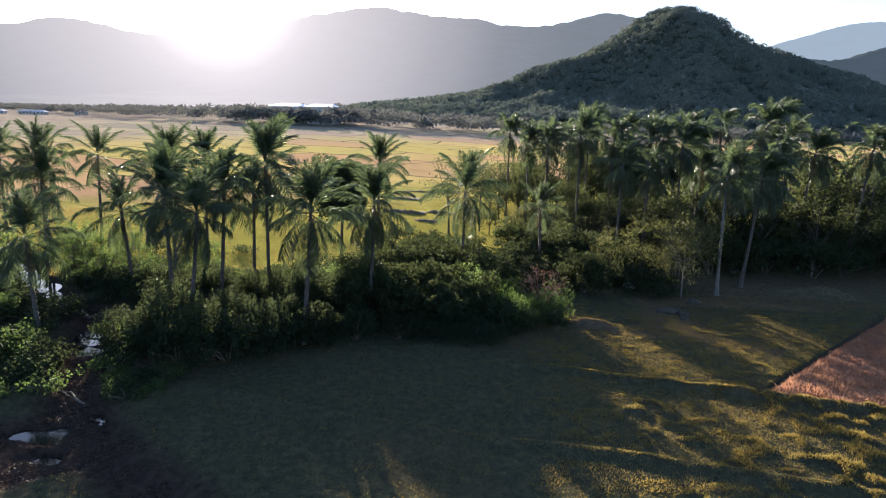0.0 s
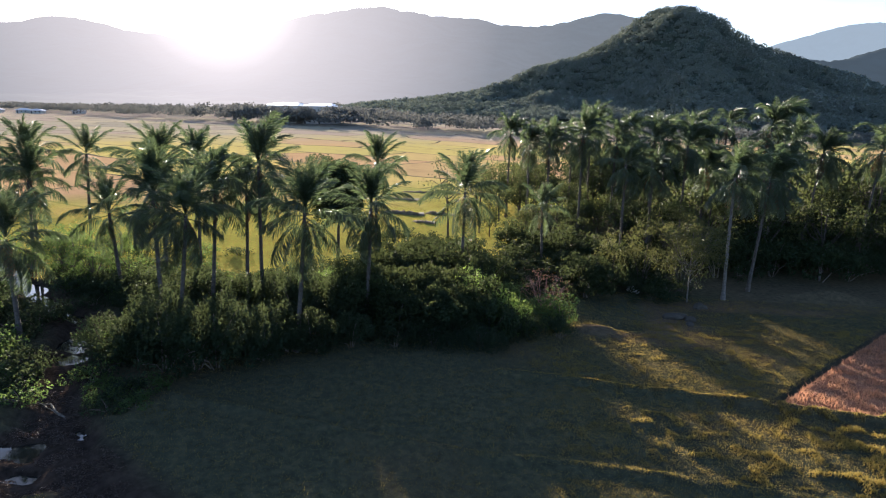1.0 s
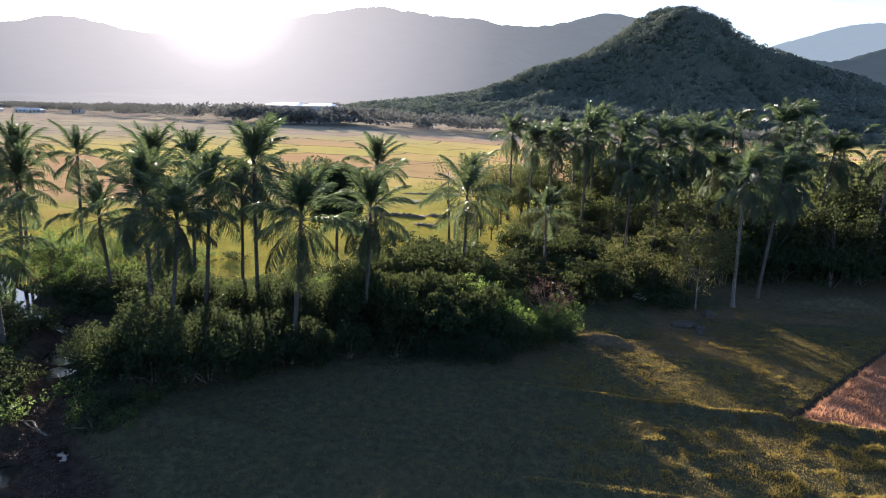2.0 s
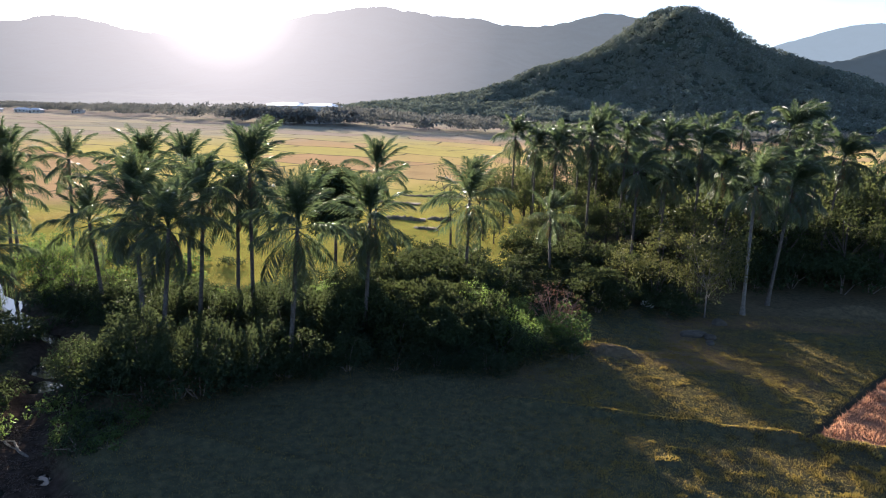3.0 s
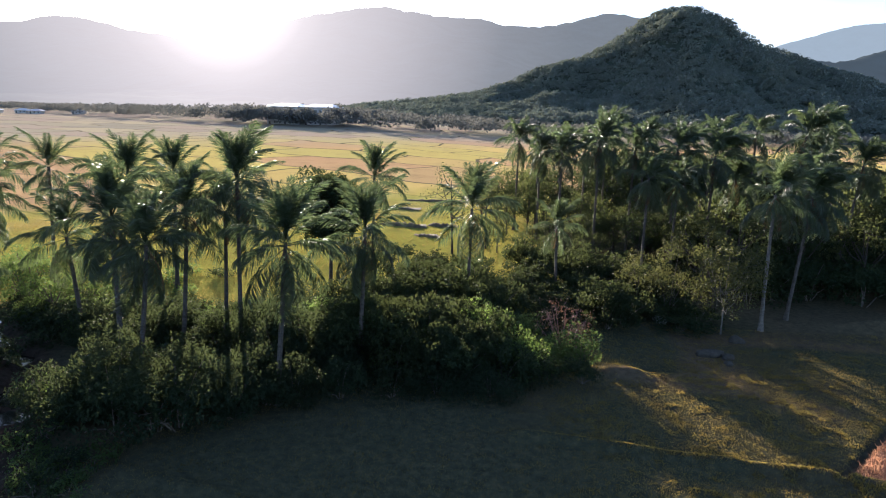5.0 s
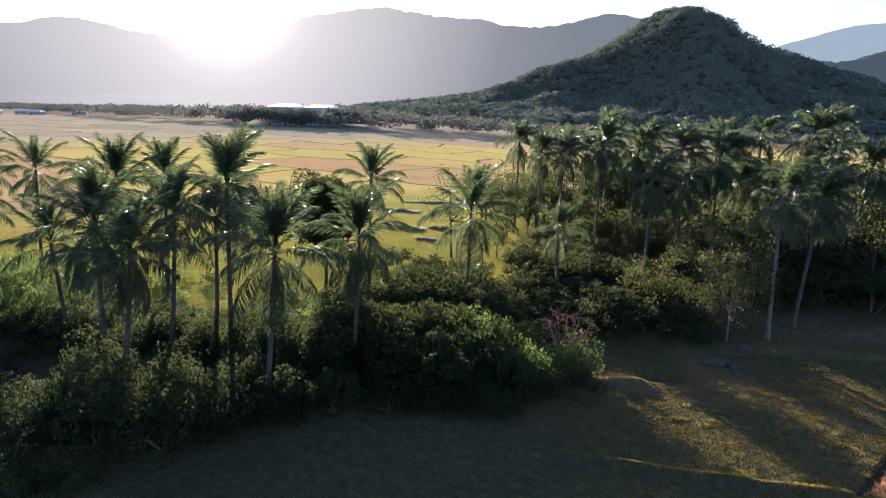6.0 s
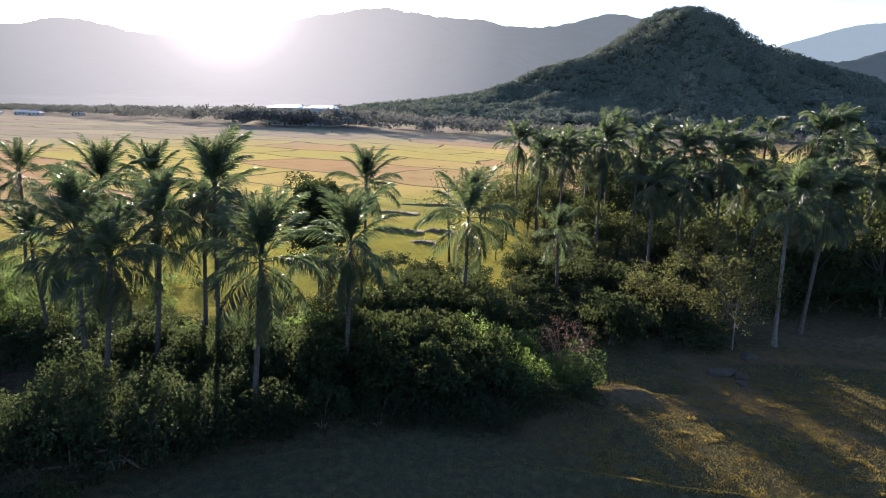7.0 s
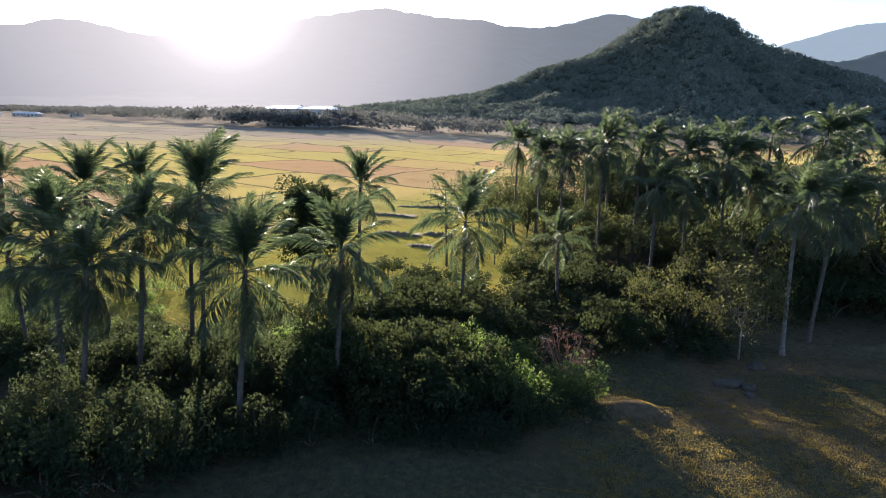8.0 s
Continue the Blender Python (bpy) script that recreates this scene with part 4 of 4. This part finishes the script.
tree(-12.2, 67.5, 1.0, own([tree_kit(696, 12.6, 2.3, 20, 190, 0.28, 0.62, (0.9, 1.35), 0.6)], LEAF_DARK), LEAF_DARK, "round-crowned dark green tree behind the palms")
scatter(20, 15, 32, 84, 110, 2.8, lambda x, y: x > 19 - 0.15 * (y - 84), lambda x, y: tree(x, y, brng.uniform(0.65, 0.95), TREES_OLIVE if brng.random() < 0.5 else TREES, LEAF_OLIVE, "sunlit broadleaf tree filling the grove under the palms"))
scatter(18, 14, 78, 108, 124, 3.6, lambda x, y: True, lambda x, y: tree(x, y, brng.uniform(0.95, 1.2), TREES_OLIVE if brng.random() < 0.4 else TREES, LEAF_DARK, "tall dark tree closing the back of the grove"))
scatter(36, 12, 68, 112, 127, 3.0, lambda x, y: True, lambda x, y: tree(x, y, brng.uniform(1.5, 1.75) if x > 24 else brng.uniform(1.1, 1.35), TREES_OLIVE if brng.random() < 0.35 else TREES, LEAF_DARK, "tall dark tree closing the back of the grove"))
THIN = tree_kit(690, 7.5, 2.4, 13, 15, 0.22, 0.5, (0.6, 1.0), 0.3, 0.11)
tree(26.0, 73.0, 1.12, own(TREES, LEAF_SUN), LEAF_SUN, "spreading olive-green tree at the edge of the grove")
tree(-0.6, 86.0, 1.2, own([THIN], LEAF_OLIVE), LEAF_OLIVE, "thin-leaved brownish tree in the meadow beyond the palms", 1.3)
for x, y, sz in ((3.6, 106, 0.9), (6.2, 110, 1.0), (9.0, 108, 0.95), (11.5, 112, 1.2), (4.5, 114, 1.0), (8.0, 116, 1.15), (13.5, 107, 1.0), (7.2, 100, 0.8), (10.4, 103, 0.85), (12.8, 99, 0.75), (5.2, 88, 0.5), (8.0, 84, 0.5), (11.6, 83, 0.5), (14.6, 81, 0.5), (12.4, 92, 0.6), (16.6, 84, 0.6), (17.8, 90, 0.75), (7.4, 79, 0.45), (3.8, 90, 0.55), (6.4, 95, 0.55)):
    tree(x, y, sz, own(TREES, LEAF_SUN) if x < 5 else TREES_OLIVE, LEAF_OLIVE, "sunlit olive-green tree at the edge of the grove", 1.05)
for x, y, sz in ((9.8, 88, 0.5), (14.8, 88, 0.55), (17.5, 97, 0.9)):
    tree(x, y, sz, TREES_OLIVE, LEAF_OLIVE, "slender sunlit tree between the palms", 1.15)
SPARSE = tree_kit(680, 7.4, 2.5, 18, 72, 0.2, 0.30, (0.6, 1.0), 0.2, 0.06)
UPRIGHT = [shrub_kit(700 + q, 54, 2.1, 7.2, 74, 0.21) for q in range(2)]
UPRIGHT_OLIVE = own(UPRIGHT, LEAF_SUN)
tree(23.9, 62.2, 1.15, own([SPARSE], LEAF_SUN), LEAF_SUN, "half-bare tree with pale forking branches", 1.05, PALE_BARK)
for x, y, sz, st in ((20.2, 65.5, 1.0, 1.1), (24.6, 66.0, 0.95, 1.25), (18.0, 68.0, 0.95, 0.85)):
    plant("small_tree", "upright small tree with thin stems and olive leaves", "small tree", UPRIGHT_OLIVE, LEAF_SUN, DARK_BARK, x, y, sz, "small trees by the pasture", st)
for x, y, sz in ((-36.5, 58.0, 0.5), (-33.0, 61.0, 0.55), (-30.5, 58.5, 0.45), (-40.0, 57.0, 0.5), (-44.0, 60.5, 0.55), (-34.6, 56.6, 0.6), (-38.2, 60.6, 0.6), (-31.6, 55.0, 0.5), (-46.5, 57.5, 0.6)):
    tree(x, y, sz, own(TREES[:2], LEAF_FRESH_LIT), LEAF_FRESH_LIT, "slim young tree with sunlit layered leaves", 1.1)
RUSSET = tree_kit(695, 3.4, 1.6, 22, 16, 0.15, 0.10, (0.3, 0.5), 0.2, 0.06)
plant("russet_bush", "half-bare bush with reddish twigs and leaves", "bush", own([RUSSET], LEAF_RED), LEAF_RED, TWIG, 8.7, 55.6, 1.3)
# near-white shrub added as a stand-in for an unidentified pale spot
PALE_LEAF = leaf_material("whitish_leaf", (0.6, 0.6, 0.58), (0.82, 0.82, 0.8), (0.6, 0.6, 0.5), 0.3, 0.5)
plant("whitish_shrub", "small shrub with whitish leaves, standing in for an unidentified pale spot", "shrub", own(WEEDS[:1], PALE_LEAF), PALE_LEAF, BARK, 19.0, 64.2, 0.36, stretch=1.6)
YELLOW_LEAF = leaf_material("yellow_leaf", (0.45, 0.24, 0.02), (0.65, 0.42, 0.04), (0.7, 0.45, 0.05), 0.4, 0.5)
plant("yellowing_plant", "small plant with withering yellow leaves", "plant", own(WEEDS[1:2], YELLOW_LEAF), YELLOW_LEAF, BARK, 11.2, 68.6, 0.35, stretch=2.0)


# ---- stones and earth ----
STONE = rough_material("boulder", (0.032, 0.028, 0.021), (0.078, 0.067, 0.050), 3.5, 0.95, 0.06)


def boulder(x, y, sx, sy, sz, rz, label, seed):
    r = np.random.default_rng(seed)
    bm = bmesh.new()
    bmesh.ops.create_icosphere(bm, subdivisions=4, radius=1)
    off = Vector(r.uniform(-9, 9, 3))
    for v in bm.verts:
        k = 1 + 0.28 * noise.noise(v.co * 1.3 + off) + 0.10 * noise.noise(v.co * 4 + off)
        v.co = Vector((v.co.x * sx, v.co.y * sy, v.co.z * sz)) * k
    me = bpy.data.meshes.new("boulder")
    bm.to_mesh(me)
    bm.free()
    for p in me.polygons:
        p.use_smooth = True
    ob = part("boulder", me, STONE, m=pose(x, y, float(height(x, y)) + sz * 0.12, 0, 0, rz))
    return tagged(ob, label, "boulder")


boulder(20.9, 57.0, 1.15, 0.6, 0.42, 8, "low grey boulder lying at the edge of the pasture", 1)
boulder(22.3, 56.6, 0.6, 0.45, 0.35, 30, "small grey stone beside the low boulder", 2)
boulder(21.8, 55.3, 0.45, 0.35, 0.25, 60, "small pale stone half sunk in the turf", 3)
boulder(24.6, 60.6, 0.7, 0.5, 0.4, 20, "dark rounded stone at the foot of the trees", 4)


def branch(x, y, length, rz, seed, label):
    """A dead branch lying on the bank, with its side twigs."""
    r = np.random.default_rng(seed)
    pile = Pile()
    pts = np.array([(0, 0, 0.10), (length * 0.3, 0.1, 0.3), (length * 0.65, -0.12, 0.42), (length, 0.1, 0.25)])
    pile.add(*tube(pts, [0.09, 0.07, 0.05, 0.015], 6))
    for k in range(6):
        b = pts[1] + (pts[3] - pts[1]) * r.random()
        e = b + np.array([r.uniform(0.2, 0.7), r.normal(0, 0.5), r.uniform(-0.15, 0.6)])
        pile.add(*tube([b, (b + e) / 2 + r.normal(0, 0.05, 3), e], [0.03, 0.02, 0.006], 4))
    ob = part("fallen_branch", pile.mesh("fallen_branch"), BARK, m=pose(x, y, float(lie(x)) - 0.35, 0, 0, rz))
    return tagged(ob, label, "branch")


branch(-27.0, 43.6, 3.4, 20, 1, "dead branch fallen across the stream")
branch(-20.6, 33.0, 2.6, 150, 2, "bleached dead branch on the muddy bank")


lrng = np.random.default_rng(31)
lx, ly = lrng.uniform(-25, -12, 15000), lrng.uniform(23, 36, 15000)
keep = ((mud_flat(lx, ly) > 0.5) | (to_segments(lx, ly, STREAM) < 1.5)) & (height(lx, ly) > lie(lx) - 0.43) & (vnoise(lx / 0.9, ly / 0.6, 16) > 0.42)
lx, ly = lx[keep], ly[keep]
LITTER = leaf_material("leaf_litter", (0.035, 0.024, 0.017), (0.10, 0.066, 0.046), (0.2, 0.12, 0.06), 0.1, 0.6, 0.3)
lv, lf = leaf_quads(np.stack([lx, ly, height(lx, ly) + 0.03], -1), lrng.normal(size=(len(lx), 3)) * np.array([1, 1, 0.25]), lrng.normal(0, 0.3, (len(lx), 3)) + np.array([0, 0, 1.0]), lrng.uniform(0.08, 0.22, len(lx)), lrng.uniform(0.04, 0.10, len(lx)))
tagged(part("leaf_litter", make_mesh("leaf_litter", lv, lf), LITTER), "dead brown leaves strewn over the muddy bank", "leaves", kind="stuff")


def earth_bank(x, y, length, tall, rz, seed):
    """A worn bank between two paddies: a steep bare face in front, a gentle slope behind."""
    n = 40
    t = np.linspace(-0.5, 0.5, n)
    fade = np.clip(1 - (2 * np.abs(t)) ** 4, 0.02, 1)
    wob = 0.6 * (vnoise(t * 9 + seed * 7, t * 0 + seed, 81) - 0.5)
    rows = []
    for back, up in ((-0.55, -0.15), (-0.35, 0.45), (-0.12, 0.95), (0.35, 1.0), (1.2, 0.55), (2.4, -0.05)):
        rag = 0.5 + 0.9 * vnoise(t * 22 + seed, t * 0 + back * 3, 82)
        rows.append(np.stack([t * length, back + wob + 0.25 * (rag - 0.9), tall * up * fade * (rag if 0.4 < up else 1)], -1))
    v = np.stack(rows, 0)
    k = np.arange(len(rows) * n).reshape(len(rows), n)
    q = np.stack([k[:-1, :-1], k[:-1, 1:], k[1:, 1:], k[1:, :-1]], -1).reshape(-1, 4)
    ob = part("earth_bank", make_mesh("earth_bank", v.reshape(-1, 3), q, True), EARTH, m=pose(x, y, float(height(x, y)) - 0.1, 0, 0, rz))
    return tagged(ob, "low worn earth bank in the sunlit meadow", "bank", "earth banks")


EARTH = rough_material("bare_earth", (0.085, 0.062, 0.038), (0.20, 0.155, 0.08), 1.6, 0.95, 0.05)
earth_bank(-8.8, 101.0, 8.0, 0.55, 4, 1)
earth_bank(-2.6, 103.0, 5.0, 0.55, -3, 2)
earth_bank(-4.6, 94.6, 4.0, 0.35, 6, 3)
earth_bank(-13.0, 118.0, 12.0, 0.4, -8, 4)
earth_bank(-6.0, 128.0, 14.0, 0.4, 10, 5)


# ---- buildings on the far side of the plain ----
WHITE_ROOF = rough_material("white_roof", (0.70, 0.72, 0.74), (0.82, 0.83, 0.84), 0.4, 0.35, 0.01)
WALL = rough_material("pale_wall", (0.45, 0.43, 0.40), (0.60, 0.58, 0.54), 0.5, 0.9, 0.01)
TIN = rough_material("tin_roof", (0.42, 0.40, 0.40), (0.62, 0.60, 0.60), 0.6, 0.4, 0.01)
DARK_PANE = rough_material("dark_opening", (0.02, 0.02, 0.022), (0.05, 0.05, 0.055), 1.0, 0.4, 0.0)


def box(x0, x1, y0, y1, z0, z1):
    v = np.array([(x, y, z) for x in (x0, x1) for y in (y0, y1) for z in (z0, z1)], float)
    f = np.array([(0, 1, 3, 2), (4, 6, 7, 5), (0, 4, 5, 1), (2, 3, 7, 6), (0, 2, 6, 4), (1, 5, 7, 3)])
    return v, f


def shed(name, label, category, x, y, rz, wide, deep, eaves, rise, roof_mat, openings, group=""):
    """A long building with a hipped sheet roof with a ridge along x, overhanging its walls."""
    ob = thing(name, label, category, pose(x, y, float(lie(x)) - 0.2, 0, 0, rz), group)
    part("wall", make_mesh("wall", *box(-wide / 2, wide / 2, -deep / 2, deep / 2, 0, eaves)), WALL, ob)
    w, d, o = wide / 2 + 0.8, deep / 2 + 0.9, 0.25
    rd = wide / 2 - rise * 1.6
    v = np.array([(-w, -d, eaves), (w, -d, eaves), (w, d, eaves), (-w, d, eaves), (-rd, 0, eaves + rise), (rd, 0, eaves + rise),
                  (-w, -d, eaves - o), (w, -d, eaves - o), (w, d, eaves - o), (-w, d, eaves - o)])
    quads = np.array([(0, 1, 5, 4), (2, 3, 4, 5), (6, 7, 1, 0), (7, 8, 2, 1), (8, 9, 3, 2), (9, 6, 0, 3), (9, 8, 7, 6)])
    tris = np.array([(1, 2, 5), (3, 0, 4)])
    part("roof", make_mesh("roof", v, [quads, tris]), roof_mat, ob)
    for k in range(openings):
        c = -wide / 2 + wide * (k + 0.5) / openings
        h = 1.0 if k % 3 else 2.0
        part("window" if k % 3 else "door", make_mesh("opening", *box(c - 0.6, c + 0.6, -deep / 2 - 0.05, -deep / 2 + 0.1, 2.1 - h, 2.2)), DARK_PANE, ob)
    return ob


HALL = "large hall with a bright white metal roof beyond the trees"
shed("hall", HALL, "building", -127.5, 466, -3, 22, 32, 12.6, 2.0, WHITE_ROOF, 6, "white halls")
shed("hall", HALL, "building", -103.5, 470, -2, 21, 32, 12.6, 2.0, WHITE_ROOF, 6, "white halls")
for x, y, w, rz in ((-378, 556, 10, 5), (-397, 566, 12, -8), (-418, 560, 9, 12), (-352, 575, 9, 0), (-436, 572, 13, 4)):
    shed("farmhouse", "small pale farmhouse with a tin roof across the plain", "house", x, y, rz, w, 7, 2.8, 1.5, TIN, 3, "farmhouses")


# ---- grass ----
def blades(name, x, y, tall, wide, mat, label, seed):
    r = np.random.default_rng(seed)
    n = len(x)
    z = height(x, y)
    a = r.uniform(0, np.pi, n)
    h = tall * r.uniform(0.5, 1.3, n)
    w = wide * r.uniform(0.6, 1.3, n)
    c = np.stack([x, y, z - 0.02], -1)
    side = np.stack([np.cos(a), np.sin(a), np.zeros(n)], -1) * w[:, None] * 0.5
    tip = c + np.stack([r.normal(0, 0.45, n) * h, r.normal(0, 0.45, n) * h, h], -1)
    v = np.stack([c - side, c + side, tip], 1).reshape(-1, 3)
    ob = part(name, make_mesh(name, v, np.arange(3 * n).reshape(-1, 3), False), mat)
    return tagged(ob, label, "grass", kind="stuff")


def sown(n, x0, x1, y0, y1, keep, seed):
    r = np.random.default_rng(seed)
    x, y = r.uniform(x0, x1, n), r.uniform(y0, y1, n)
    k = keep(x, y, r)
    return x[k], y[k]


bed = lambda x, y: (to_segments(x, y, STREAM) > 1.9 + 1.2 * step01(32, 36, y)) & (mud_flat(x, y) < 0.3)
x, y = sown(820000, -18, 46, 22, 64, lambda x, y, r: bed(x, y) & (r.random(len(x)) < 0.35 + 0.65 * step01(4, 9, x) * (1 - step01(52, 60, y))) & (r.random(len(x)) < 0.6 + 0.4 * step01(0.45, 0.75, vnoise(x / 0.85, y / 0.65, 5))) & (to_segments(x, y, BUND_C) > 0.25) & (stubble_mask(x, y) < 0.4) & (r.random(len(x)) > 1.1 * np.exp(-((x - 12.6) / 2.2) ** 2 - ((y - 52) / 1.5) ** 2)), 71)
blades("grass", x, y, 0.075 + 0.12 * step01(0.50, 0.80, vnoise(x / 0.85, y / 0.65, 5)) * (0.2 + 0.8 * step01(12, 20, x) * (1 - step01(38, 42, y))), 0.036 + 0.018 * step01(4, 10, x), GRASS, "rough tussocky yellow-green pasture grass", 72)
x, y = sown(85000, 20, 50, 36, 68, lambda x, y, r: stubble_mask(x, y) > 0.06 + 0.3 * r.random(len(x)), 73)
blades("stubble", x, y, 0.09 + 0.20 * step01(0.35, 0.75, vnoise(x / 0.9 + y / 2.0, y / 0.5, 25)), 0.065, STRAW, "reddish dry rice stubble", 74)
x, y = sown(140000, -75, 12, 57, 135, lambda x, y, r: (r.random(len(x)) < np.clip(1.15 - (y - 57) / 110, 0.2, 1)) & (y - 0.6 * x < 118 + 18 * r.random(len(x))), 75)
blades("meadow_grass", x, y, 0.15, 0.07, GRASS, "bright backlit meadow grass beyond the palms", 76)
